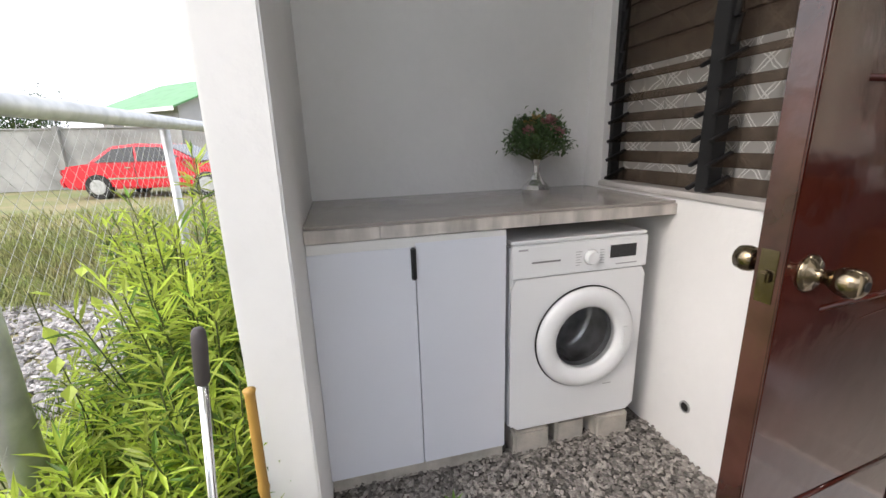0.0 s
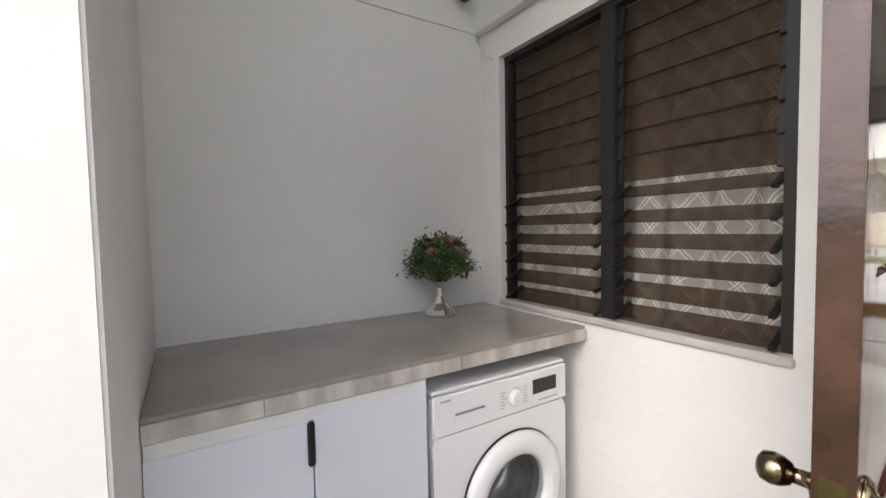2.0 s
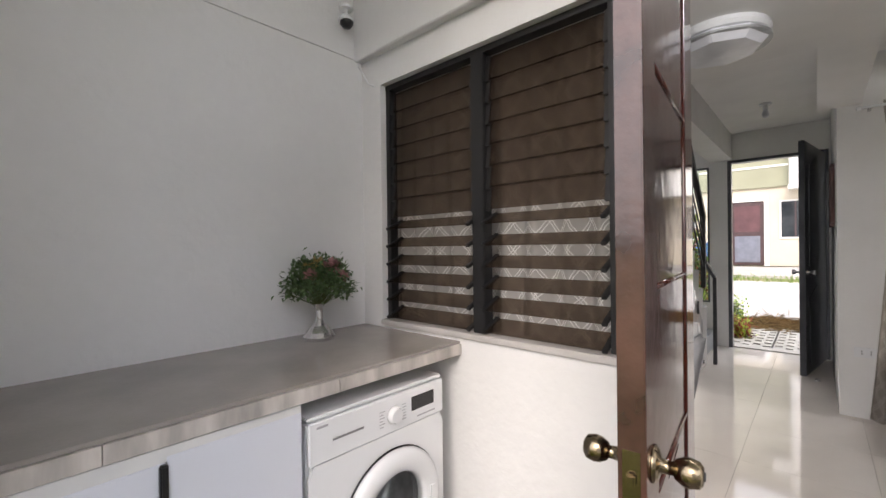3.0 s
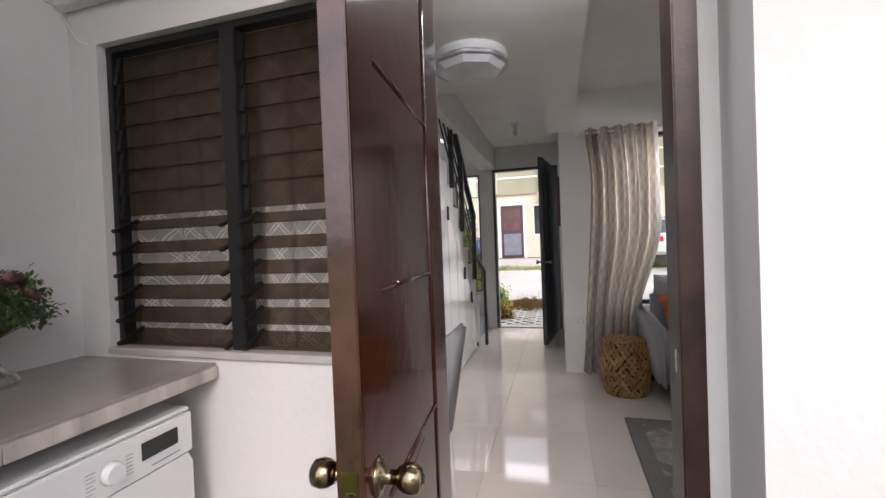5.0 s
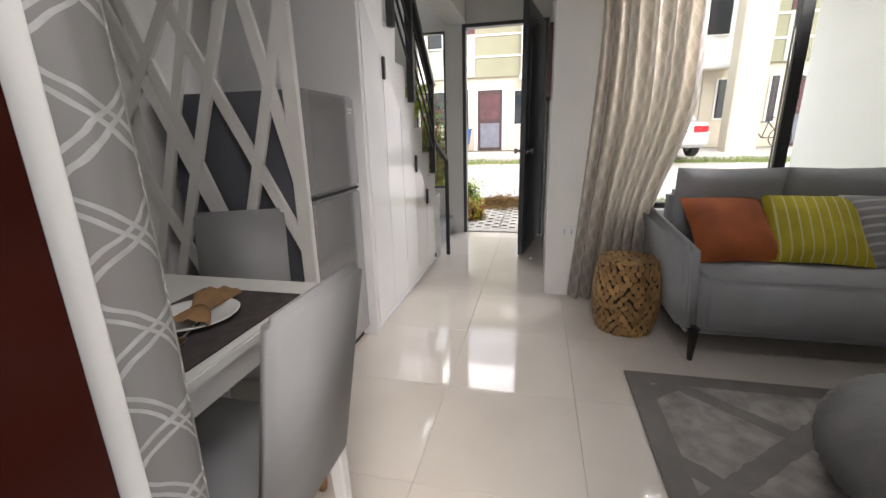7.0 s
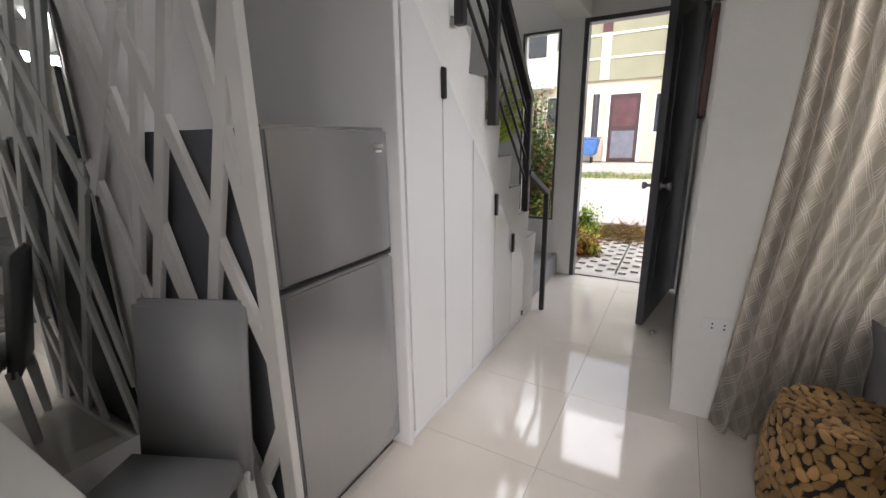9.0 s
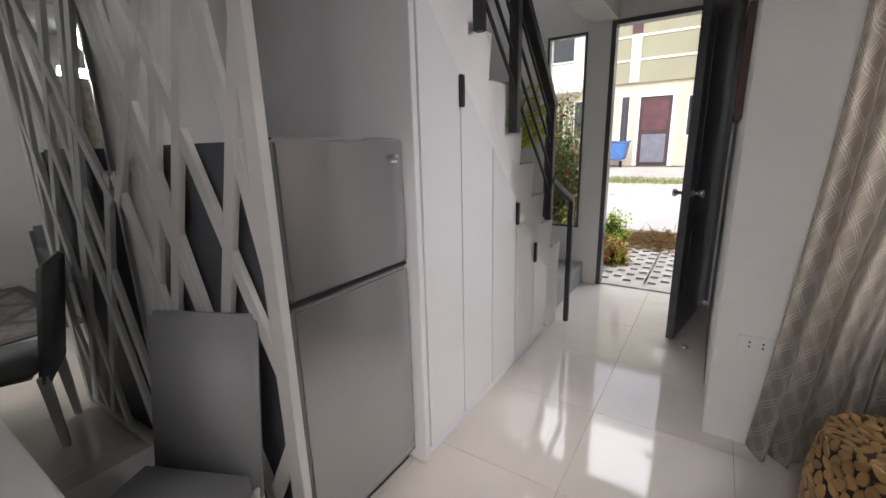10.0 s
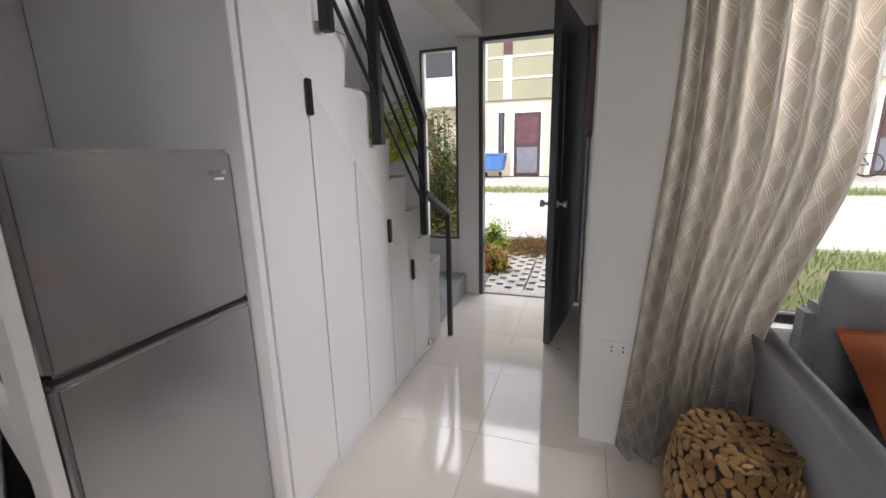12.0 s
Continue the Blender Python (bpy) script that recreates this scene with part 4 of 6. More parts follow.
# ---- stairs ----
SY = 1.338
RUN, RISE = 0.178, 0.187
stairs = thing("staircase", pose(0, 0, 0), "white painted concrete staircase with sawtooth side", "stairs", kind="structure")
steps = []
for k in range(-1, 10):
    xn, zn = 5.07 - RUN * k, 0.571 + RISE * k
    steps.append((xn, zn))
    part("step", prism([(xn, zn), (xn - 0.03, zn - RISE + 0.002), (xn - RUN - 0.03, zn - RISE + 0.002), (xn - RUN - 0.03, zn)], "y", SY + 0.002 if k >= 0 else 1.41, YL - 0.002), M["wall"], stairs)
    part("tread", box(xn - RUN, xn + 0.004, (SY if k >= 0 else 1.41) + 0.004, YL - 0.004, zn + 0.0005, zn + 0.008, 0.002), M["riser"], stairs, "grey tiled tread")
landing = part("landing", box(5.22, FX - 0.002, 1.40, YL - 0.002, 0.0, 0.188), M["riser"], stairs, "grey tiled bottom landing")
# side face between the sawtooth and the slanting cabinet top
side = [(5.05, 0.06)]
for xn, zn in steps[1:]:
    side += [(xn - 0.03, zn - RISE), (xn, zn)]
side += [(3.43, 2.3), (3.43, 1.775), (4.772, 0.455), (4.772, 0.06)]
part("side", prism(side, "y", SY, SY + 0.0018), M["wall"], stairs)
part("skirt", box(4.774, 5.04, SY - 0.001, SY + 0.1, 0.0, 0.35), M["wall"], stairs)

# cabinets under the stairs
cup = thing("understair_cabinet", pose(0, 0, 0), "glossy white cabinets with slanting tops built under the stairs", "cabinet")


def slope(x):
    return 1.775 - (x - 3.43) * (1.775 - 0.455) / (4.772 - 3.43)


part("carcass", prism([(3.435, 0.0), (4.772, 0.0), (4.772, slope(4.772) - 0.01), (3.435, slope(3.435) - 0.01)], "y", SY + 0.02, SY + 0.5), material("grey_carcass", (0.22, 0.22, 0.23), 0.7), cup)
part("plinth", box(3.435, 4.772, SY + 0.004, SY + 0.0198, 0.0, 0.05), M["white_laminate"], cup)
part("end_panel", box(3.405, 3.434, SY - 0.012, SY + 0.7615, 0.0, 2.12, 0.002), M["gloss_panel"], cup)
xs = (3.437, 3.706, 3.985, 4.262, 4.535, 4.772)
for k, (a, b) in enumerate(zip(xs, xs[1:])):
    d = part("door", prism([(a + 0.003, 0.052), (b - 0.003, 0.052), (b - 0.003, slope(b) - 0.004), (a + 0.003, slope(a) - 0.004)], "y", SY - 0.016, SY + 0.0035, bevel=0.0012), M["gloss_panel"], cup)
    if k in (0, 2, 3):
        z1 = slope(b) - 0.01
        part("handle", box(b - 0.014, b + 0.010, SY - 0.032, SY - 0.0165, z1 - 0.115, z1, 0.003), M["black"], d, "matt black edge pull")
part("door_stop", box(4.74, 4.766, SY - 0.03, SY - 0.0165, 0.06, 0.10, 0.004), M["steel"], cup)

# railing
railing = thing("stair_railing", pose(0, 0, 0), "black steel stair railing with thin slanting bars", "railing")
RY = 1.30


def rail_z(x):
    return 1.454 + (4.703 - x) * 0.976


part("handrail", bar((4.72, RY, rail_z(4.72)), (3.3, RY, rail_z(3.3)), 0.045, 0.045, bevel=0.003), M["black_metal"], railing)
part("post", bar((4.695, RY, 0.79), (4.695, RY, rail_z(4.695)), 0.04, bevel=0.003), M["black_metal"], railing)
part("lower_handrail", bar((4.695, RY - 0.01, 1.03), (5.06, 1.268, 0.865), 0.035, 0.035, bevel=0.003), M["black_metal"], railing)
part("newel_post", bar((5.055, 1.268, 0.0), (5.055, 1.268, 0.868), 0.032, bevel=0.003), M["black_metal"], railing)
part("post", bar((4.165, RY, 1.29), (4.165, RY, rail_z(4.165)), 0.045, bevel=0.003), M["black_metal"], railing)
part("post", bar((3.82, RY, 1.66), (3.82, RY, rail_z(3.82)), 0.04, bevel=0.003), M["black_metal"], railing)
for k in range(4):
    dz = 0.12 + 0.125 * k
    part("bar", bar((4.695, RY, rail_z(4.695) - dz), (3.3, RY, rail_z(3.3) - dz), 0.012), M["black_metal"], railing)

# potted palm on the steps
palm = thing("potted_palm", pose(4.80, 1.64, 0.767), "small green palm in a grey pot on the stairs", "plant")
part("pot", lathe([(0.062, 0.0), (0.08, 0.26), (0.086, 0.265), (0.086, 0.29), (0.076, 0.29), (0.07, 0.27), (0.0, 0.268)], 24), M["concrete"], palm)
rng = random.Random(21)
lv, st = [], bmesh.new()
for k in range(22):
    a, up = rng.uniform(0, 6.283), rng.uniform(0.25, 0.75)
    pts = [Vector((0.55 * f * math.cos(a) * (1 - up * 0.4), 0.30 * f * math.sin(a) * (1 - up * 0.4), 0.27 + (0.35 + up) * f - 0.45 * f * f)) for f in (0, 0.25, 0.5, 0.75, 1.0)]
    tube(pts, 0.003, 4, st)
    for i in range(20):
        f = 0.25 + 0.75 * i / 19
        seg = min(3, int(f * 4))
        p = pts[seg].lerp(pts[seg + 1], f * 4 - seg) if seg < 4 else pts[-1]
        d = (pts[seg + 1] - pts[seg]).normalized()
        s = d.cross(Vector((0, 0, 1))).normalized()
        for q in (1, -1):
            lv.append((p, s * q + d * 0.8 - Vector((0, 0, 0.2)), 0.15 * (1.2 - 0.6 * f), 0.016))
part("stem", st, M["stem"], palm)
tagged(leaf_mesh("frond", lv, M["leaf_light"], palm), kind="stuff")

# ---- fridge ----
fridge = thing("refrigerator", pose(3.155, 1.378, 0.0), "silver-grey two-door refrigerator in the niche under the stairs", "refrigerator")
part("body", box(-0.248, 0.248, 0.05, 0.60, 0.03, 1.262, 0.008), material("grey_fridge_side", (0.10, 0.105, 0.12), 0.45, var=0.04), fridge, "dark grey fridge casing")
part("freezer_door", box(-0.252, 0.252, -0.006, 0.046, 0.842, 1.268, 0.012, seg=3), M["steel"], fridge)
part("fridge_door", box(-0.252, 0.252, -0.006, 0.046, 0.05, 0.828, 0.012, seg=3), M["steel"], fridge)
part("grip_recess", box(-0.246, 0.246, 0.0, 0.048, 0.829, 0.841), M["black"], fridge)
part("nameplate", box(0.165, 0.222, -0.0085, -0.0062, 1.202, 1.214, 0.001), M["chrome"], fridge)
part("nameplate", box(0.182, 0.213, -0.0085, -0.0062, 1.188, 1.195, 0.001), M["porcelain"], fridge)
part("base", box(-0.24, 0.24, 0.03, 0.59, 0.0, 0.029), M["black"], fridge)

structure("wall_niche", box(2.905, 3.404, 2.10, YL - 0.001, 0.0, 2.45), W, "grey-white back wall of the fridge niche")
structure("wall_niche_top", box(2.882, 3.43, 1.52, 2.099, 2.0, 2.12), W, "sloping stair underside over the niche", "wall")

# ---- slatted screen and mirror ----
screen = thing("slat_screen", pose(2.868, 0, 0), "white painted lattice screen of crossing slanted slats", "screen")
SX0, SX1 = -0.009, 0.009


def slat(y0, z0, y1, z1, w=0.046, d=0.0):
    a, b = Vector((d, y0, z0)), Vector((d, y1, z1))
    part("slat", bar(a, b, 0.018, w, up=(0, -(z1 - z0), y1 - y0), bevel=0.002), M["slat"], screen)


part("post", box(SX0 - 0.004, SX1 + 0.004, 1.345, 1.402, 0.0, 2.118, 0.002), M["slat"], screen)
part("bottom_rail", box(SX0, SX1, 1.386, 2.215, 0.0, 0.035, 0.002), M["slat"], screen)
part("top_rail", box(SX0, SX1, 1.386, 2.215, 2.08, 2.118, 0.002), M["slat"], screen)


def through_two(a, b, z0, z1, ylo=1.38, yhi=2.205):
    """The ends of a slat through two points, cut at the rails and the posts."""
    k = (b[0] - a[0]) / (b[1] - a[1])
    out = []
    for z in (z0, z1):
        y = a[0] + k * (z - a[1])
        if y < ylo:
            y, z = ylo, a[1] + (ylo - a[0]) / k
        if y > yhi:
            y, z = yhi, a[1] + (yhi - a[0]) / k
        out += [y, z]
    return out


SLATS = (((1.375, 1.535), (1.597, 0.828)), ((1.611, 1.566), (1.905, 0.79)), ((1.833, 1.595), (2.10, 1.22)),
         ((1.523, 1.554), (1.413, 1.065)), ((1.839, 1.555), (1.407, 0.697)), ((2.004, 1.304), (1.785, 0.81)),
         ((2.122, 1.0), (1.998, 0.74)), ((1.605, 0.406), (1.531, 0.209)), ((1.425, 0.361), (1.523, 0.181)), ((2.06, 0.72), (2.19, 0.35)))
for k, (a, b) in enumerate(SLATS):
    slat(*through_two(a, b, 0.03, 2.085), d=0.0007 * k - 0.003)

wall_mirror = thing("wall_mirror", pose(0, 2.228, 0), "tall frameless wall mirror beside the dining table", "mirror")
part("backing", box(1.80, 2.862, 0.004, 0.115, 0.0, 2.119), M["wall"], wall_mirror)
part("glass", box(1.80, 2.862, 0.0, 0.0035, 0.12, 2.10), M["mirror"], wall_mirror, "silvered mirror glass")
part("edge_trim", box(2.8625, 2.868, -0.002, 0.006, 0.12, 2.10), M["chrome"], wall_mirror)

# ---- dining set ----
TZ = 0.69
table = thing("dining_table", pose(0, 0, 0), "white glossy dining table set for a meal", "table")
part("tabletop", box(1.862, 2.405, 1.045, 2.14, TZ - 0.025, TZ, 0.004), M["tabletop"], table)
for x in (1.90, 2.37):
    for y in (1.115, 2.07):
        part("leg", lathe([(0.013, 0.0), (0.016, 0.02), (0.024, TZ - 0.03), (0.0, TZ - 0.029)], 18, m=pose(x, y, 0.0)), M["wood"], table, "tapered warm wooden leg", smooth=True)
part("apron", box(1.90, 2.37, 1.076, 1.094, TZ - 0.095, TZ - 0.026), M["white_wood"], table)
part("apron", box(1.90, 2.37, 2.096, 2.114, TZ - 0.095, TZ - 0.026), M["white_wood"], table)


def dining_chair(m, label):
    c = thing("dining_chair", m, label, "chair", "chairs round the table")
    w = 0.165
    b = box(-w, w, -0.20, 0.17, 0.34, 0.415, 0.02, seg=3)
    part("seat", b, M["chair_grey"], c, smooth=True)
    bk = box(-w, w, 0.172, 0.215, 0.30, 0.815, 0.016, seg=3)
    for v in bk.verts:
        v.co.y += 0.085 * (v.co.z - 0.30) / 0.5 + 0.02 * math.sin((v.co.z - 0.3) * 6) - 0.01 * (v.co.x / w) ** 2
    part("backrest", bk, M["chair_grey"], c, smooth=True)
    for sx in (-1, 1):
        for sy, y in ((-1, -0.175), (1, 0.185)):
            lg = prism([(-0.019, -0.019), (0.019, -0.019), (0.019, 0.019), (-0.019, 0.019)], "z", 0.0, 0.345, bevel=0.003)
            for v in lg.verts:
                f = 1 - v.co.z / 0.345
                v.co.x = v.co.x * (1 - 0.25 * f) + sx * (w - 0.024)
                v.co.y = v.co.y * (1 - 0.25 * f) + y + sy * 0.015 * f
            part("leg", lg, M["white_wood"], c)
    return c


dining_chair(pose(2.08, 1.15, 0, 0, 0, 180), "grey upholstered dining chair with white legs, pushed to the table")
dining_chair(pose(2.545, 1.50, 0, 0, 0, -66), "grey upholstered dining chair with white legs, turned by the lattice screen")


def placemat(x, y, rz):
    p = thing("placemat", pose(x, y, TZ + 0.0005, 0, 0, rz), "dark brown woven placemat on the table", "placemat", "place settings")
    part("mat", box(-0.185, 0.185, -0.145, 0.145, 0.0, 0.003, 0.001), M["placemat"], p)


def plate(x, y):
    p = thing("plate", pose(x, y, TZ + 0.0036), "white porcelain dinner plate on the placemat", "plate", "place settings")
    part("dish", lathe([(0.05, 0), (0.06, 0.004), (0.092, 0.012), (0.094, 0.015), (0.088, 0.014), (0.058, 0.0065), (0.0, 0.006)], 40), M["porcelain"], p, smooth=True)


def napkin(x, y, rz):
    p = thing("napkin", pose(x, y, TZ + 0.018, 0, 0, rz), "folded brown napkin tied with straw string on the plate", "napkin", "place settings")
    bm = bmesh.new()
    n, mrows = 16, 10
    top = []
    for i in range(n + 1):
        u = 2 * i / n - 1
        wd = 0.018 + 0.040 * abs(u) ** 0.8
        row = []
        for j in range(mrows + 1):
            a = math.pi * j / mrows
            h = 0.018 * (0.55 + 0.45 * abs(u)) * (1 + 0.25 * math.sin(9 * a + 3 * u))
            row.append(bm.verts.new((u * 0.10, wd * math.cos(a), h * math.sin(a))))
        top.append(row)
    for i in range(n):
        for j in range(mrows):
            bm.faces.new((top[i][j], top[i + 1][j], top[i + 1][j + 1], top[i][j + 1]))
    part("cloth", bm, M["napkin"], p, smooth=True)
    for dx in (-0.006, 0.0, 0.006):
        part("string", tube([(dx, 0.022 * math.cos(a), 0.016 * math.sin(a)) for a in np.linspace(0, math.pi, 9)], 0.002, 6), M["straw"], p, "straw-coloured string")


def spoon(x, y, rz):
    p = thing("spoon", pose(x, y, TZ + 0.005, 0, 0, rz), "shiny steel spoon on the placemat", "spoon", "place settings")
    part("bowl", lathe([(0.0, -0.004), (0.012, -0.001), (0.018, 0.005), (0.016, 0.005), (0.0, 0.0)], 20, m=Matrix.Diagonal((1.45, 1, 1, 1))), M["chrome"], p, smooth=True)
    part("handle", bar((0.024, 0, 0.004), (0.125, 0, 0.006), 0.007, 0.002, bevel=0.0008), M["chrome"], p)


def fork(x, y, rz):
    p = thing("fork", pose(x, y, TZ + 0.005, 0, 0, rz), "steel fork on the placemat", "fork", "place settings")
    part("handle", bar((0.03, 0, 0.003), (0.135, 0, 0.005), 0.007, 0.002, bevel=0.0008), M["chrome"], p)
    part("head", box(0.008, 0.03, -0.010, 0.010, 0.002, 0.004, 0.0005), M["chrome"], p)
    for k in range(4):
        part("tine", bar((-0.03, -0.0085 + 0.0057 * k, 0.004), (0.009, -0.0085 + 0.0057 * k, 0.003), 0.0025, 0.0018), M["chrome"], p)


placemat(2.125, 1.215, 0)
plate(2.13, 1.225)
napkin(2.15, 1.225, 20)
spoon(2.015, 1.165, 15)
fork(2.24, 1.295, 175)
placemat(2.125, 1.935, 0)
plate(2.13, 1.93)
napkin(2.13, 1.93, -20)

roses = thing("rose_bowl", pose(2.07, 1.50, TZ), "square glass vase with red, pink and cream roses", "vase")
part("vase", box(-0.045, 0.045, -0.045, 0.045, 0.001, 0.105, 0.004), M["glass"], roses, "clear square glass vase")
part("water_stems", lathe([(0.028, 0.006), (0.03, 0.09), (0.0, 0.091)], 12), M["leaf_dark"], roses)
rng = random.Random(31)


def rose(x, y, z, r, mat, tilt):
    bm = bmesh.new()
    for ring in range(5):
        n, rr, h = 3 + ring, r * (0.25 + 0.19 * ring), r * (1.0 - 0.12 * ring)
        for i in range(n):
            a0 = 6.283 * (i + 0.35 * ring) / n
            grid = []
            for u in range(5):
                row = []
                for v in range(4):
                    a = a0 + (u / 4 - 0.5) * 6.283 / n * 1.35
                    f = v / 3
                    rad = rr * (0.35 + 0.75 * f ** 0.7) * (1 + 0.10 * ring * f * f)
                    zz = h * f * (1 - 0.16 * (abs(u - 2) / 2) ** 2) - 0.05 * r * ring * f
                    row.append(bm.verts.new((rad * math.cos(a), rad * math.sin(a), zz)))
                grid.append(row)
            for u in range(4):
                for v in range(3):
                    bm.faces.new((grid[u][v], grid[u + 1][v], grid[u + 1][v + 1], grid[u][v + 1]))
    bmesh.ops.transform(bm, matrix=pose(x, y, z, *tilt), verts=bm.verts)
    part("rose", bm, mat, roses, smooth=True)


for x, y, z, r, m_, t_ in ((-0.02, 0.01, 0.165, 0.055, M["rose"], (0, 0, 0)), (0.0, -0.07, 0.125, 0.052, M["rose"], (45, 0, 0)), (0.06, -0.035, 0.145, 0.05, M["rose_pink"], (20, 25, 0)), (-0.06, -0.075, 0.10, 0.052, M["rose_pink"], (50, -30, 0)), (0.075, 0.03, 0.12, 0.048, M["rose_cream"], (0, 45, 0)), (-0.075, 0.02, 0.13, 0.05, M["rose_cream"], (0, -40, 0)), (0.05, -0.085, 0.095, 0.045, M["rose_cream"], (60, 20, 0)), (0.0, 0.075, 0.13, 0.05, M["rose_pink"], (-40, 0, 0))):
    rose(x, y, z, r, m_, t_)
tagged(leaf_mesh("leaf", [(Vector((0, 0, 0.10)), Vector((math.cos(a), math.sin(a), rng.uniform(-0.1, 0.5))), rng.uniform(0.08, 0.13), 0.045) for a in np.linspace(0, 6.1, 16)], M["leaf_dark"], roses), kind="stuff")

# ---- living room ----
stool = thing("garden_stool", pose(3.75, -0.025, 0), "gold-brown drum stool covered in wood-chip mosaic", "stool")
SH = 0.41


def stool_r(z):
    return 0.143 + 0.034 * math.sin(math.pi * min(1, max(0, z / SH))) ** 0.8


part("core", lathe([(stool_r(z) - 0.004, z) for z in np.linspace(0.0, SH - 0.008, 14)] + [(0.0, SH - 0.0079)], 40), M["stool_dark"], stool, "dark gaps between the chips", smooth=False)
rng = random.Random(41)
vs, fs = [], []


def chip(c, n, t, ln, w):
    b = n.cross(t).normalized()
    k = len(vs)
    m_ = 9
    prof = [(math.cos(6.283 * i / m_), math.sin(6.283 * i / m_)) for i in range(m_)]
    for h in (0.0, 0.005):
        for p, q in prof:
            sh = 1.0 if h == 0 else 0.86
            vs.append(tuple(c + t * p * ln / 2 * sh + b * q * w / 2 * sh * (1 - 0.25 * p) + n * h))
    fs.append(tuple(range(k + m_, k + 2 * m_)))
    for i in range(m_):
        fs.append((k + i, k + (i + 1) % m_, k + m_ + (i + 1) % m_, k + m_ + i))


rows = 15
for r_ in range(rows):
    z = 0.016 + (SH - 0.034) * r_ / (rows - 1)
    n_ = 26
    for i in range(n_):
        a = 6.283 * (i + 0.5 * (r_ % 2) + rng.uniform(-0.15, 0.15)) / n_
        rad = stool_r(z) - 0.003
        n = Vector((math.cos(a), math.sin(a), 0))
        side_ = Vector((-math.sin(a), math.cos(a), 0))
        tw = rng.uniform(-1.0, 1.0)
        t = (side_ * math.sin(tw) + Vector((0, 0, 1)) * math.cos(tw)).normalized()
        chip(n * rad + Vector((0, 0, z + rng.uniform(-0.004, 0.004))), n, t, rng.uniform(0.042, 0.057), rng.uniform(0.025, 0.034))
for ring in range(7):
    rr = 0.012 + 0.0215 * ring
    n_ = max(3, int(rr * 6.283 / 0.036))
    for i in range(n_):
        a = 6.283 * (i + rng.uniform(-0.2, 0.2)) / n_ + ring
        tw = a + rng.uniform(-1.2, 1.2)
        chip(Vector((rr * math.cos(a), rr * math.sin(a), SH - 0.0075)), Vector((0, 0, 1)), Vector((math.cos(tw), math.sin(tw), 0)), rng.uniform(0.036, 0.050), rng.uniform(0.018, 0.026))
me = bpy.data.meshes.new("chips")
me.from_pydata(vs, [], fs)
me.materials.append(M["gold"])
chips = new("wood_chip", me)
chips.parent = stool
tagged(chips, "gold-brown wood chips", kind="stuff")

sofa = thing("sofa", pose(3.36, -0.82, 0), "light grey cloth two-seat sofa with black tapered legs", "sofa")


def soft_box(x0, x1, y0, y1, z0, z1, r=0.035):
    return box(x0, x1, y0, y1, z0, z1, r, seg=4)


part("base", soft_box(0.05, 0.76, -0.54, 0.54, 0.145, 0.157, 0.003), M["sofa"], sofa)
part("seat_cushion", soft_box(0.0, 0.66, -0.547, 0.547, 0.158, 0.43, 0.03), M["sofa"], sofa, smooth=True)
for s_ in (1, -1):
    arm = soft_box(0.0, 0.79, 0.0, 0.088, 0.155, 0.62, 0.038)
    for v in arm.verts:
        v.co.y += 0.03 * (v.co.z - 0.155) / 0.45
        v.co.y = s_ * (0.548 + v.co.y)
        if v.co.z > 0.5:
            v.co.z += -0.03 + 0.06 * v.co.x
    bmesh.ops.recalc_face_normals(arm, faces=arm.faces)
    part("arm", arm, M["sofa"], sofa, smooth=True)
part("back", soft_box(0.67, 0.79, -0.545, 0.545, 0.236, 0.74, 0.03), M["sofa"], sofa)
for yc in (0.262, -0.262):
    bc = cushion(0.545, 0.47, 0.20, 0.22, 18, 0.24)
    bmesh.ops.transform(bc, matrix=pose(0.69, yc, 0.645, 0, 0, 0) @ pose(0, 0, 0, 0, -104, 0) @ pose(0, 0, 0, 0, 0, 90), verts=bc.verts)
    part("back_cushion", bc, M["sofa"], sofa, smooth=True)
for x in (0.06, 0.70):
    for y in (0.55, -0.55):
        part("leg", lathe([(0.012, 0.0), (0.024, 0.158), (0.0, 0.159)], 16, m=pose(x, y, 0)), M["leg_dark"], sofa, "black tapered leg")


def pillow(name, x, y, z, rx, ry, rz, w, mat, label):
    p = thing(name, pose(x, y, z, rx, ry, rz), label, "pillow", "pillows on the sofa")
    part("cover", cushion(w, w, 0.15, 0.45), mat, p, smooth=True)
    if name == "striped_pillow":
        part("tassel", tube([(w / 2 - 0.01, w / 2 - 0.01, 0), (w / 2 + 0.025, w / 2 + 0.015, 0.0)], 0.006, 6), mat, p)


pillow("orange_pillow", 3.80, -0.51, 0.575, 0, -44, 8, 0.41, M["orange"], "rust-orange throw pillow leaning on the sofa back")
pillow("striped_pillow", 3.79, -0.88, 0.585, 0, -46, -6, 0.41, M["yellow"], "mustard yellow striped throw pillow on the sofa")
pillow("patterned_pillow", 3.80, -1.22, 0.58, 0, -54, 10, 0.40, banded("grey_woven_pattern", (0.26, 0.26, 0.265), (0.40, 0.40, 0.40), 0, 22, 0.3), "grey woven pillow with pale pattern on the sofa")

rug = thing("rug", pose(2.55, -0.80, 0.0), "grey carved-pile rug with a diamond lattice", "rug")
part("woven_field", box(-0.70, 0.70, -0.86, 0.86, 0.001, 0.013, 0.005), M["rug"], rug)

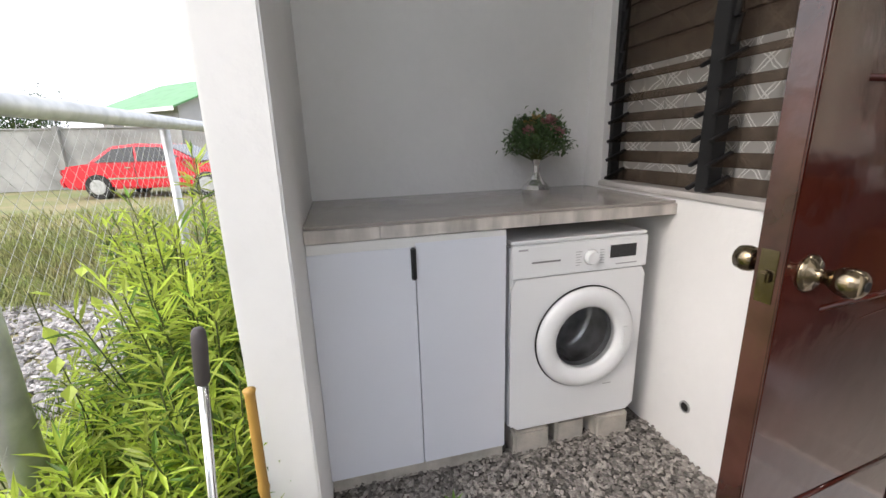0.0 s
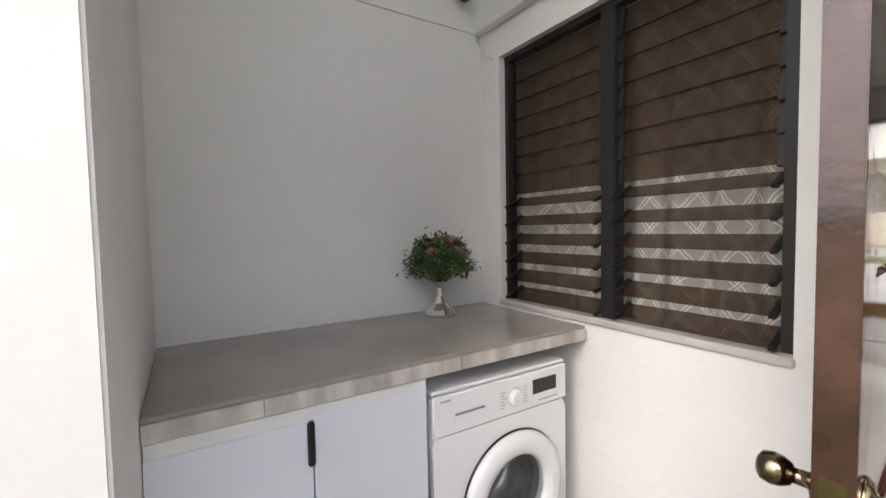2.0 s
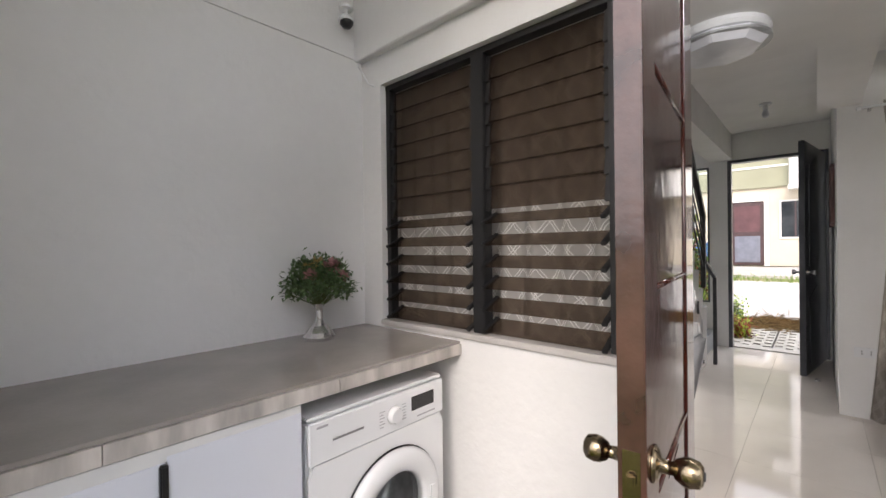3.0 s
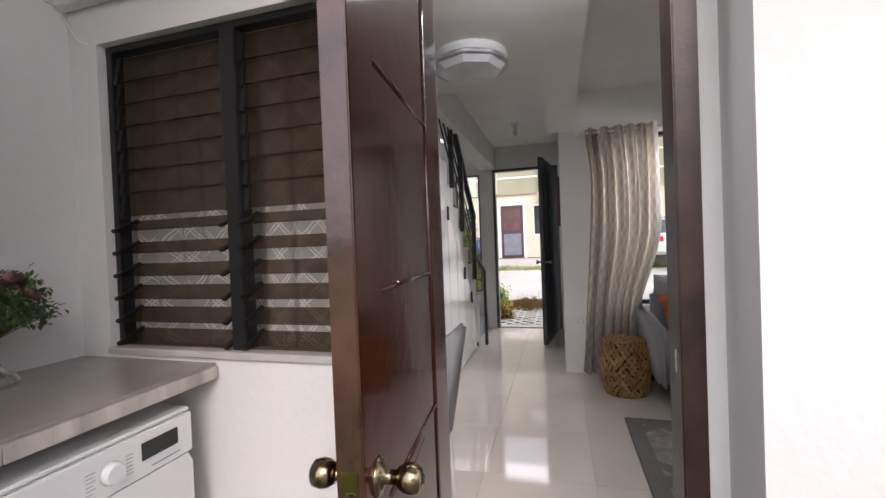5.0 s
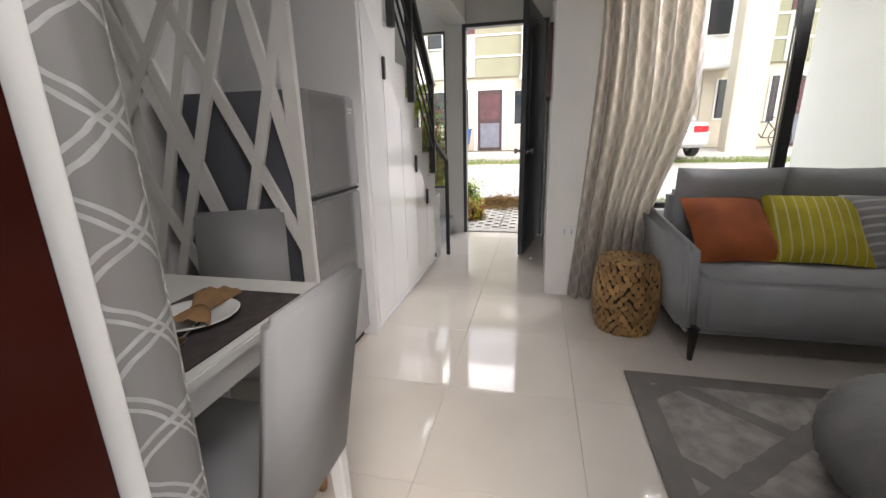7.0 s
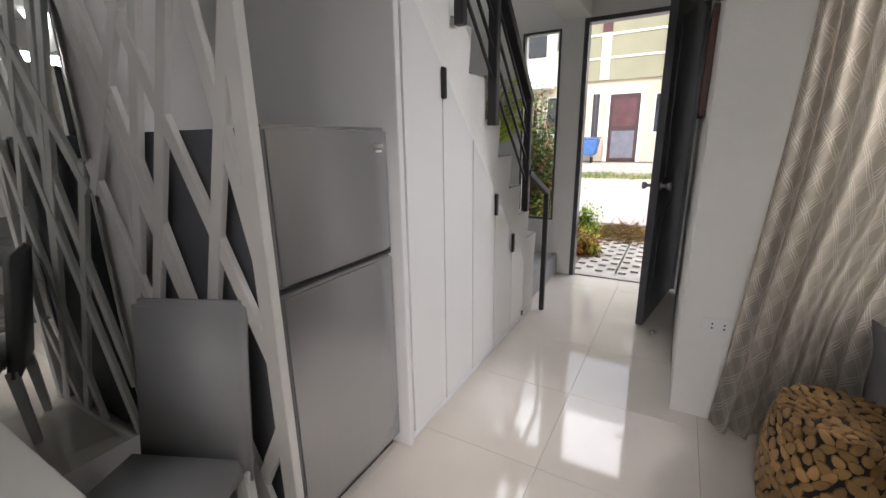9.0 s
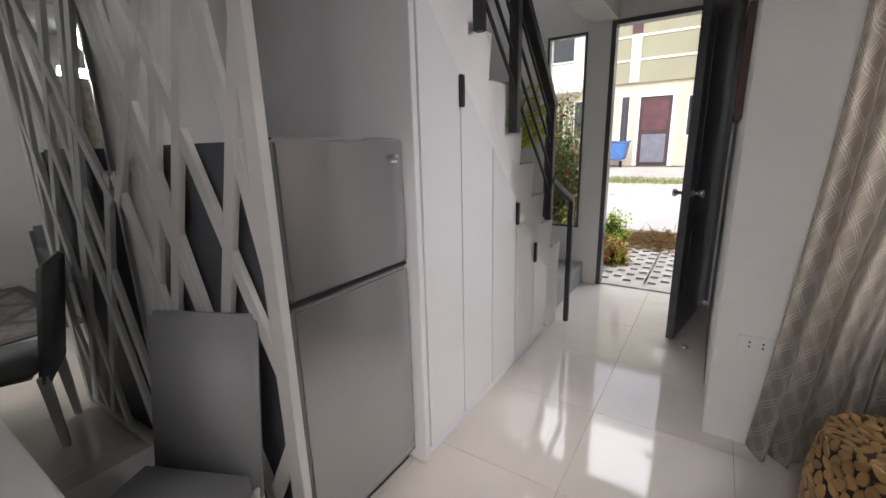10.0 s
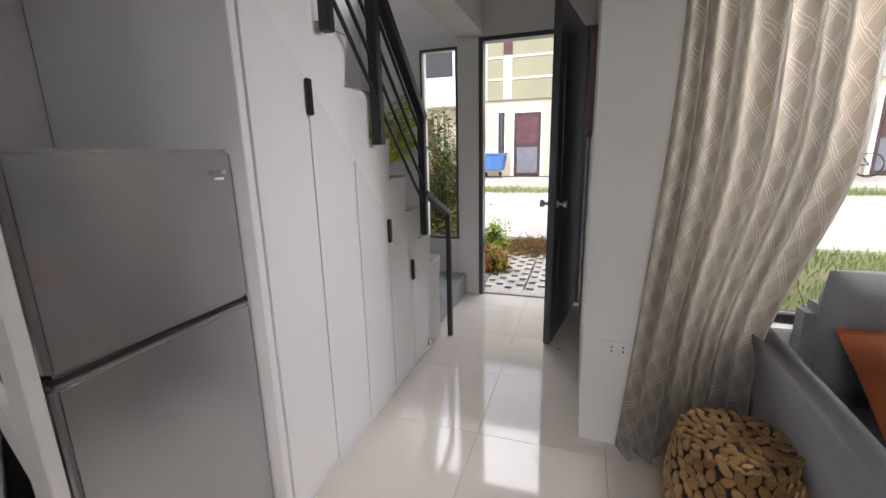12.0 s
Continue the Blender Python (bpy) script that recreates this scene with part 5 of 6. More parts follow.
pouf = thing("pouf", pose(2.60, -0.64, 0.012), "dark grey ribbed knitted pouf on the rug", "pouf")
bm = bmesh.new()
ns_, nr_ = 44, 26
rings = []
for j in range(nr_ + 1):
    ph = math.pi * j / nr_
    row = []
    for i in range(ns_ * 2):
        a = 6.283 * i / (ns_ * 2)
        r = 0.285 * max(0.0, math.sin(ph)) ** 0.62 + (0.006 if i % 2 else -0.006) * math.sin(ph)
        row.append(bm.verts.new((r * math.cos(a + 0.5 * ph), r * math.sin(a + 0.5 * ph), 0.185 - 0.185 * math.cos(ph))))
    rings.append(row)
for a_, b_ in zip(rings, rings[1:]):
    for i in range(ns_ * 2):
        bm.faces.new((a_[i], a_[(i + 1) % (ns_ * 2)], b_[(i + 1) % (ns_ * 2)], b_[i]))
bmesh.ops.remove_doubles(bm, verts=bm.verts, dist=1e-4)
part("cover", bm, M["pouf"], pouf, smooth=True)

# living room window
win2 = thing("window_2", pose(4.27, 0, 0), "black-framed living room window with clear sliding panes", "window", kind="structure")
for y0, y1 in ((-1.72, -1.69), (0.03, 0.059)):
    part("frame", box(-0.03, 0.03, y0, y1, 0.601, 2.059, 0.002), M["window_black"], win2)
for z0, z1 in ((0.601, 0.635), (2.025, 2.059)):
    part("rail", box(-0.03, 0.03, -1.6895, 0.0295, z0, z1, 0.002), M["window_black"], win2)
part("mullion", box(-0.032, 0.032, -0.925, -0.865, 0.636, 2.024, 0.003), M["window_black"], win2)
part("latch", box(-0.05, -0.033, -0.92, -0.90, 1.22, 1.27, 0.004), M["window_black"], win2)
for y0, y1 in ((-1.689, -0.926), (-0.864, 0.029)):
    g = part("pane", box(-0.003, 0.003, y0, y1, 0.636, 2.024), M["glass"], win2)
    g.visible_shadow = False

rod = thing("curtain_rod", pose(4.10, 0, 2.075), "thin white curtain rod over the living room window", "curtain rod")
part("rod", tube([(0, 0.29, 0), (0, -1.85, 0)], 0.009, 12), M["white_plastic"], rod, smooth=True)
part("finial", lathe([(0.0, -0.02), (0.014, -0.012), (0.014, 0.008), (0.0, 0.016)], 16, m=pose(0, 0.30, 0, 90)), M["white_plastic"], rod)
for y in (0.25, -0.78, -1.80):
    part("bracket", box(-0.006, 0.084, y - 0.008, y + 0.008, -0.012, 0.004), M["white_plastic"], rod)


def drape(label, left, right, seed):
    """A curtain on the rod; left and right give its edges at a height."""
    c = thing("curtain", pose(0, 0, 0), label, "curtain", "living room curtains")

    def fn(u, v):
        z = 0.02 + 2.09 * v
        a, b = left(z), right(z)
        deep = 0.6 + 0.5 * abs(v - 0.3)
        wave = 0.046 * math.sin(u * 6.283 * 6 + seed + 0.9 * math.sin(9 * u)) + 0.014 * math.sin(u * 31 + 3 * v + seed) + 0.006 * math.sin(u * 83 + 5 * v)
        return (4.10 + wave * deep, a + (b - a) * u + 0.006 * math.sin(u * 40 + 4 * v), z, 1.5 * u, 2.09 * v)

    cloth("cloth", fn, 170, 34, M["curtain"], c)
    for k in range(8):
        y = left(2.09) + (right(2.09) - left(2.09)) * (k + 0.5) / 8
        part("grommet", lathe([(0.020, -0.003), (0.026, -0.003), (0.026, 0.003), (0.020, 0.003)], 20, m=pose(4.10, y, 2.075, 90, 0, 0)), M["chrome"], c, "steel grommet")
    return c


def smooth(v):
    v = min(1.0, max(0.0, v))
    return v * v * (3 - 2 * v)


drape("grey lattice curtain drawn aside, lit from the window", lambda z: 0.155 + 0.11 * max(0.0, 1 - z / 1.6) ** 1.5 + 0.04 * smooth((z - 1.7) / 0.4), lambda z: -0.19 - 0.19 * smooth((z - 0.45) / 0.85), 0.3)
drape("grey lattice curtain drawn aside by the sofa", lambda z: -1.56 + 0.05 * smooth((z - 0.7) / 1.3), lambda z: -1.85, 1.9)

socket = thing("wall_socket", pose(4.1865, 0.272, 0.447), "white double wall socket beside the curtain", "socket")
part("plate", box(-0.008, -0.0005, -0.06, 0.06, -0.035, 0.035, 0.003), M["white_plastic"], socket)
for y in (-0.022, 0.022):
    for z in (-0.009, 0.009):
        part("slot", box(-0.0095, -0.0082, y - 0.003, y + 0.003, z - 0.004, z + 0.004), M["black"], socket)

corner_plant = thing("corner_plant", pose(4.0, -1.72, 0), "dark-leaved plant in a pot in the room corner", "plant")
part("pot", lathe([(0.06, 0.0), (0.09, 0.62), (0.085, 0.63), (0.0, 0.60)], 20), M["white_plastic"], corner_plant)
rng = random.Random(51)
tagged(leaf_mesh("leaf", [(Vector((rng.gauss(0, 0.02), rng.gauss(0, 0.02), 0.60)), Vector((rng.gauss(0, 0.7), rng.gauss(0, 0.7), 0.7)), rng.uniform(0.18, 0.32), 0.06) for _ in range(26)], M["leaf_dark"], corner_plant), kind="stuff")

# ceiling lamps
lamp = thing("ceiling_lamp", pose(2.42, 0.83, 2.12), "round flush ceiling lamp with a faceted white shade, switched off", "lamp")
part("base_ring", lathe([(0.185, -0.0005), (0.19, -0.02), (0.18, -0.035), (0.165, -0.036), (0.0, -0.03)], 40), M["white_plastic"], lamp)
part("shade", lathe([(0.178, -0.037), (0.182, -0.055), (0.15, -0.085), (0.0, -0.095)], 8), M["lamp_glass"], lamp, "faceted frosted shade")
part("trim", lathe([(0.182, -0.05), (0.190, -0.052), (0.190, -0.060), (0.182, -0.060)], 40), M["galv"], lamp)
bulb = thing("ceiling_bulb", pose(4.93, 0.85, 2.45), "bare white bulb in a ceiling socket, switched off", "lamp")
part("socket", lathe([(0.045, -0.0005), (0.045, -0.018), (0.022, -0.022), (0.020, -0.055), (0.0, -0.056)], 24), M["white_plastic"], bulb)
part("bulb", lathe([(0.015, -0.056), (0.024, -0.08), (0.027, -0.105), (0.02, -0.125), (0.0, -0.132)], 20), M["lamp_glass"], bulb, smooth=True)

# ---- entrance ----
frame2 = thing("door_frame_2", pose(0, 0, 0), "dark metal frame of the front door", "door frame", kind="structure")
part("jamb", box(FX - 0.01, FX + 0.09, 1.243, 1.279, -0.008, 2.149, 0.003), M["door_grey"], frame2)
part("jamb", box(FX - 0.01, FX + 0.09, 0.421, 0.457, -0.008, 2.149, 0.003), M["door_grey"], frame2)
part("head", box(FX - 0.01, FX + 0.09, 0.4575, 1.2425, 2.115, 2.149, 0.003), M["door_grey"], frame2)
part("threshold", box(FX + 0.02, FX + 0.16, 0.4575, 1.2425, -0.1, 0.012, 0.003), M["paver"], frame2)
side_win = thing("window_3", pose(0, 0, 0), "tall narrow sidelight window in a dark frame", "window", kind="structure")
for y0, y1 in ((1.461, 1.478), (1.773, 1.789)):
    part("frame", box(FX - 0.008, FX + 0.05, y0, y1, 0.501, 2.099, 0.002), M["door_grey"], side_win)
for z0, z1 in ((0.501, 0.52), (2.078, 2.099)):
    part("rail", box(FX - 0.008, FX + 0.05, 1.4785, 1.7725, z0, z1, 0.002), M["door_grey"], side_win)
g = part("pane", box(FX + 0.02, FX + 0.026, 1.4785, 1.7725, 0.5205, 2.0775), M["glass"], side_win)
g.visible_shadow = False

dang = math.degrees(math.atan2(0.615 - 0.468, 5.06 - 5.93))
leaf2 = thing("front_door", pose(5.93, 0.468, 0.0, 0, 0, dang), "dark grey front door with raised panels standing open", "door")
FW = 0.87
part("leaf", box(0.0, FW, -0.022, 0.022, 0.01, 2.10, 0.003), M["door_grey"], leaf2)
for z0, z1 in ((0.10, 0.80), (0.98, 2.0)):
    for side_ in (1, -1):
        y = side_ * 0.0245
        part("panel", prism([(0.14, z0), (FW - 0.14, z0), (FW - 0.14, z1 - 0.10), (FW / 2, z1), (0.14, z1 - 0.10)], "y", y - 0.0022, y + 0.0022, bevel=0.002), M["door_grey"], leaf2)
for side_ in (1, -1):
    part("knob", lathe([(0.03, 0), (0.03, 0.004), (0.012, 0.010), (0.011, 0.03), (0.024, 0.042), (0.024, 0.058), (0.0, 0.064)], 24, m=pose(FW - 0.06, side_ * 0.0225, 0.93, -90 if side_ > 0 else 90)), M["steel"], leaf2, "satin steel knob", smooth=True)
part("deadbolt", lathe([(0.018, 0), (0.018, 0.008), (0.0, 0.009)], 18, m=pose(FW - 0.06, -0.0225, 1.18, 90)), M["steel"], leaf2)
for z in (0.28, 0.80, 1.32, 1.84):
    part("hinge", tube([(-0.008, -0.026, z - 0.05), (-0.008, -0.026, z + 0.05)], 0.009, 10), M["black_metal"], leaf2)
stopper = thing("door_stopper", pose(5.0, 0.52, 0.0), "small steel door stopper on the floor", "door stopper")
part("dome", lathe([(0.022, 0.0005), (0.022, 0.008), (0.014, 0.018), (0.0, 0.02)], 20), M["chrome"], stopper, smooth=True)
picture = thing("wall_frame", pose(4.86, 0.408, 1.32), "reddish-brown wooden frame hung on the hall wall", "frame")
part("backing", box(-0.16, 0.16, 0.0005, 0.012, 0.03, 0.46), M["white_wood"], picture)
for x0, x1, z0, z1 in ((-0.19, 0.19, 0.0, 0.03), (-0.19, 0.19, 0.46, 0.49), (-0.19, -0.16, 0.031, 0.459), (0.16, 0.19, 0.031, 0.459)):
    part("border", box(x0, x1, 0.0005, 0.028, z0, z1, 0.002), M["picture_wood"], picture)

# ---- street side ----
PZ = rise(6.5, 0.8)
porch = thing("paver_path", pose(0, 0, 0), "concrete grass-block pavers laid in front of the door", "paving", kind="structure")
def paver_mesh():
    """One grass block: a slab with a lattice of star-shaped openings."""
    bm = bmesh.new()
    s, c = 0.40, 4
    for i in range(c + 1):
        v = -s / 2 + s * i / c
        bar((-s / 2, v, 0), (s / 2, v, 0), 0.030, 0.05, bm)
        bar((v, -s / 2, 0.0006), (v, s / 2, 0.0006), 0.030, 0.05, bm)
    for i in range(c):
        for j in range(c):
            if (i + j) % 2:
                box(-s / 2 + s * i / c, -s / 2 + s * (i + 1) / c, -s / 2 + s * j / c, -s / 2 + s * (j + 1) / c, -0.025, 0.0243, bm=bm)
    me = bpy.data.meshes.new("paver")
    bm.to_mesh(me)
    bm.free()
    me.materials.append(M["paver"])
    return me


pm = paver_mesh()
for i in range(4):
    for j in range(4):
        o = new("paver", pm)
        o.parent = porch
        o.matrix_basis = pose(6.36 + 0.41 * i, 0.30 + 0.41 * j, -0.055)
structure("ground_front", box(6.13, 7.8, 0.05, 1.75, -0.30, -0.068), material("dark_soil", (0.05, 0.045, 0.03), 0.95, var=0.2, scale=20), "dark soil under the pavers", "ground")

# road, verge and pavement follow the slope
def strip(name, x0, x1, lift, mat, label, n=10, y0=-60.0, y1=60.0):
    bm = bmesh.new()
    rows_ = []
    for i in range(n + 1):
        x = x0 + (x1 - x0) * i / n
        rows_.append([bm.verts.new((x, y, rise(x, 0) + lift)) for y in (y0, y1)])
    for a, b in zip(rows_, rows_[1:]):
        bm.faces.new((a[0], b[0], b[1], a[1]))
    base = [bm.verts.new((x, y, rise(x, 0) + lift - 0.2)) for x in (x0, x1) for y in (y0, y1)]
    bm.faces.new((rows_[0][0], rows_[0][1], base[1], base[0]))
    bm.faces.new((rows_[-1][1], rows_[-1][0], base[2], base[3]))
    return structure(name, bm, mat, label, name.split("_")[0])


strip("road", 8.9, 13.8, 0.02, M["road"], "bright bare concrete street in front of the houses")
strip("pavement", 14.6, 17.2, 0.06, M["road"], "concrete apron of the opposite houses")
blades("verge_grass", [(13.6, 14.7, -16, 12)], 5000, 0.14, material("verge_green", (0.16, 0.24, 0.05), 0.8, random_amount=0.4), "short green grass on the far verge", 15, w=0.02)
blades("near_grass", [(6.2, 8.8, -6, -0.2), (5.0, 8.8, -7, -2.2)], 6000, 0.12, bpy.data.materials["verge_green"], "short green lawn in front of the window", 16, w=0.012)

rng = random.Random(61)
lv = []
for _ in range(2600):
    a, q = rng.uniform(0, 6.283), rng.random() ** 0.7
    x, y = 8.05 + 0.55 * q * math.cos(a), 0.95 + 0.9 * q * math.sin(a)
    lv.append((Vector((x, y, rise(x, y) + 0.14 * (1 - q * q) * rng.random())), Vector((rng.gauss(0, 1), rng.gauss(0, 1), 0.25)), rng.uniform(0.08, 0.2), 0.008))
tagged(leaf_mesh("cut_straw", lv, M["straw"]), "heap of dry cut grass by the street", "straw", kind="stuff")


def leafy_bush(loc, size, n, mats, seed, label, leaf=(0.05, 0.03), name="hedge_bush"):
    rng = random.Random(seed)
    t = thing(name, pose(*loc), label, "bush", "front garden bushes")
    st = bmesh.new()
    groups = [[] for _ in mats]
    tips = []
    for _ in range(max(8, n // 60)):
        a, e = rng.uniform(0, 6.283), rng.random()
        tip = Vector((size[0] * e ** 0.6 * math.cos(a), size[1] * e ** 0.6 * math.sin(a), size[2] * rng.uniform(0.3, 1.0) * (1 - 0.3 * e)))
        tips.append(tip)
        tube([(0.1 * tip.x, 0.1 * tip.y, 0), (0.6 * tip.x, 0.6 * tip.y, 0.55 * tip.z), tuple(tip)], 0.008, 5, st, 0.4)
    for _ in range(n):
        tip = rng.choice(tips)
        f = rng.uniform(0.45, 1.05)
        p = Vector((tip.x * f, tip.y * f, tip.z * f)) + Vector([rng.gauss(0, 0.09 * size[0] + 0.02) for _ in range(3)])
        groups[min(len(mats) - 1, int(rng.random() ** 1.3 * len(mats)))].append((p, Vector((rng.gauss(0, 1), rng.gauss(0, 1), rng.gauss(0.5, 0.7))), leaf[0] * rng.uniform(0.6, 1.3), leaf[1]))
    part("stem", st, M["stem"], t)
    for g, m_ in zip(groups, mats):
        tagged(leaf_mesh("foliage", g, m_, t), kind="stuff")
    return t


leafy_bush((7.1, 2.02, -0.1), (0.42, 0.42, 1.95), 8000, [M["leaf"], M["leaf_dark"], M["leaf_red"]], 71, "tall green hedge bush with reddish young leaves")
leafy_bush((7.5, 2.0, -0.1), (0.38, 0.38, 1.5), 4500, [M["leaf"], M["leaf_light"], M["leaf_dark"]], 72, "green hedge bush by the front path")
leafy_bush((7.6, 1.45, -0.1), (0.2, 0.2, 0.52), 1600, [M["leaf_light"], M["leaf"]], 73, "small bright green bush by the path")
leafy_bush((6.9, 1.33, -0.08), (0.17, 0.17, 0.30), 900, [M["leaf_red"], M["leaf_light"]], 74, "low red-leaved plant beside the pavers", (0.07, 0.03))
leafy_bush((7.25, 1.48, -0.08), (0.18, 0.15, 0.30), 600, [M["leaf_light"], M["leaf_red"]], 75, "low mixed red and green plant", (0.06, 0.025))
leafy_bush((6.75, 1.75, -0.1), (0.25, 0.25, 0.95), 1500, [M["leaf_light"], M["leaf"], M["leaf_red"]], 76, "yellow-green shrub under the sidelight")

# own porch piers and neighbouring wall
structure("porch_wall", box(5.55, 6.6, -2.75, -2.32, -0.3, 3.2, 0.01), M["white_facade"], "white painted porch side wall", "wall")
structure("porch_ceiling", box(4.345, 6.75, -2.9, 0.25, 2.62, 2.74), M["white_facade"], "white porch soffit over the living room window", "ceiling")
structure("street_pier", box(15.6, 16.2, -5.75, -4.95, 0.0, 6.0, 0.02), M["cream"], "cream painted pier of the opposite row", "column")


# opposite row house
HX, HG = 17.6, rise(17.6, 0) + 0.06
def facade(name, y0):
    """One two-storey house of the row, 5 m wide; its front looks to -x."""
    h = thing(name, pose(HX, y0, HG), "two-storey row house in cream, white and olive across the street", "house", "row houses across the street")
    part("wall", box(0.0, 6.0, 0.0, 5.0, 0.0, 6.4), M["cream"], h)
    part("roof", prism([(-0.4, 6.4), (6.4, 6.4), (3.0, 7.6)], "y", -0.1, 5.1), M["house_grey"], h)
    part("upper_band", box(-0.10, -0.005, 0.9, 3.4, 2.6, 6.4), M["olive"], h, "olive green upper facade")
    part("upper_block", box(-0.35, -0.006, -0.75, 0.89, 2.55, 6.2), M["white_facade"], h, "white projecting upper block")
    part("upper_side", box(-0.08, -0.006, 3.41, 5.0, 2.6, 6.4), M["mint"], h, "pale green upper facade")
    for z in (3.25, 3.95, 4.65, 5.35):
        part("trim_line", box(-0.13, -0.101, 0.92, 3.38, z, z + 0.06), M["white_facade"], h)
    part("accent_panel", box(-0.14, -0.102, 2.55, 2.85, 4.05, 5.3), M["maroon"], h, "maroon accent panel")
    part("accent_strip", box(-0.135, -0.1015, 2.55, 2.85, 2.62, 4.04), M["mint"], h)
    door_ = part("door", box(-0.06, -0.005, 1.55, 2.45, 0.02, 2.15, 0.01), M["door_brown"], h, "brown panelled street door")
    part("door_grille", box(-0.075, -0.061, 1.65, 2.35, 1.15, 2.02), M["maroon"], door_)
    part("door_panel", box(-0.075, -0.061, 1.65, 2.35, 0.12, 1.0), material("grey_blue_panel", (0.16, 0.17, 0.21), 0.5), door_)
    for y in (1.42, 2.46):
        part("door_casing", box(-0.10, -0.004, y, y + 0.12, 0.0, 2.3), M["white_facade"], h)
    part("door_casing", box(-0.10, -0.004, 1.43, 2.57, 2.16, 2.32), M["white_facade"], h)
    for y, z, w, hh in ((0.35, 0.9, 0.8, 1.25), (2.75, 0.75, 0.32, 1.5), (3.5, 0.9, 1.1, 1.3), (-0.5, 3.4, 1.1, 1.3), (3.7, 3.6, 1.0, 1.3)):
        x = -0.36 if y < 0 else (-0.09 if z > 3 else 0.0)
        wn_ = part("window", box(x - 0.05, x - 0.003, y, y + w, z, z + hh, 0.005), M["white_facade"], h)
        part("pane", box(x - 0.058, x - 0.0505, y + 0.05, y + w - 0.05, z + 0.05, z + hh - 0.05), M["car_glass"], wn_)
        part("glazing_bar", box(x - 0.066, x - 0.0585, y + w / 2 - 0.02, y + w / 2 + 0.02, z + 0.05, z + hh - 0.05), M["door_brown"], wn_)
    part("aircon", box(-0.45, -0.12, 0.75, 1.35, 5.25, 5.75, 0.02), M["white_facade"], h)
    part("canopy", box(-0.9, -0.36, -0.75, 0.9, 2.42, 2.54), M["white_facade"], h)
    return h


row = facade("row_house", 0.28)
for k in range(-5, 3):
    if k:
        copy_thing(row, pose(HX, 0.28 + 5.02 * k, HG))

bin_ = thing("waste_bin", pose(16.9, 3.35, rise(16.9, 0) + 0.06), "blue plastic waste container by the opposite house", "bin")
part("tub", prism([(-0.35, 0.25), (0.35, 0.25), (0.45, 0.78), (-0.45, 0.78)], "x", -0.3, 0.3, bevel=0.03), M["bin_blue"], bin_)
part("lid", box(-0.33, 0.33, -0.47, 0.47, 0.785, 0.83, 0.01), M["bin_blue"], bin_)
for y in (-0.25, 0.25):
    part("wheel", lathe([(0.1, -0.03), (0.1, 0.03), (0.0, 0.031)], 16, m=pose(0, y, 0.1, 90)), M["tyre"], bin_)


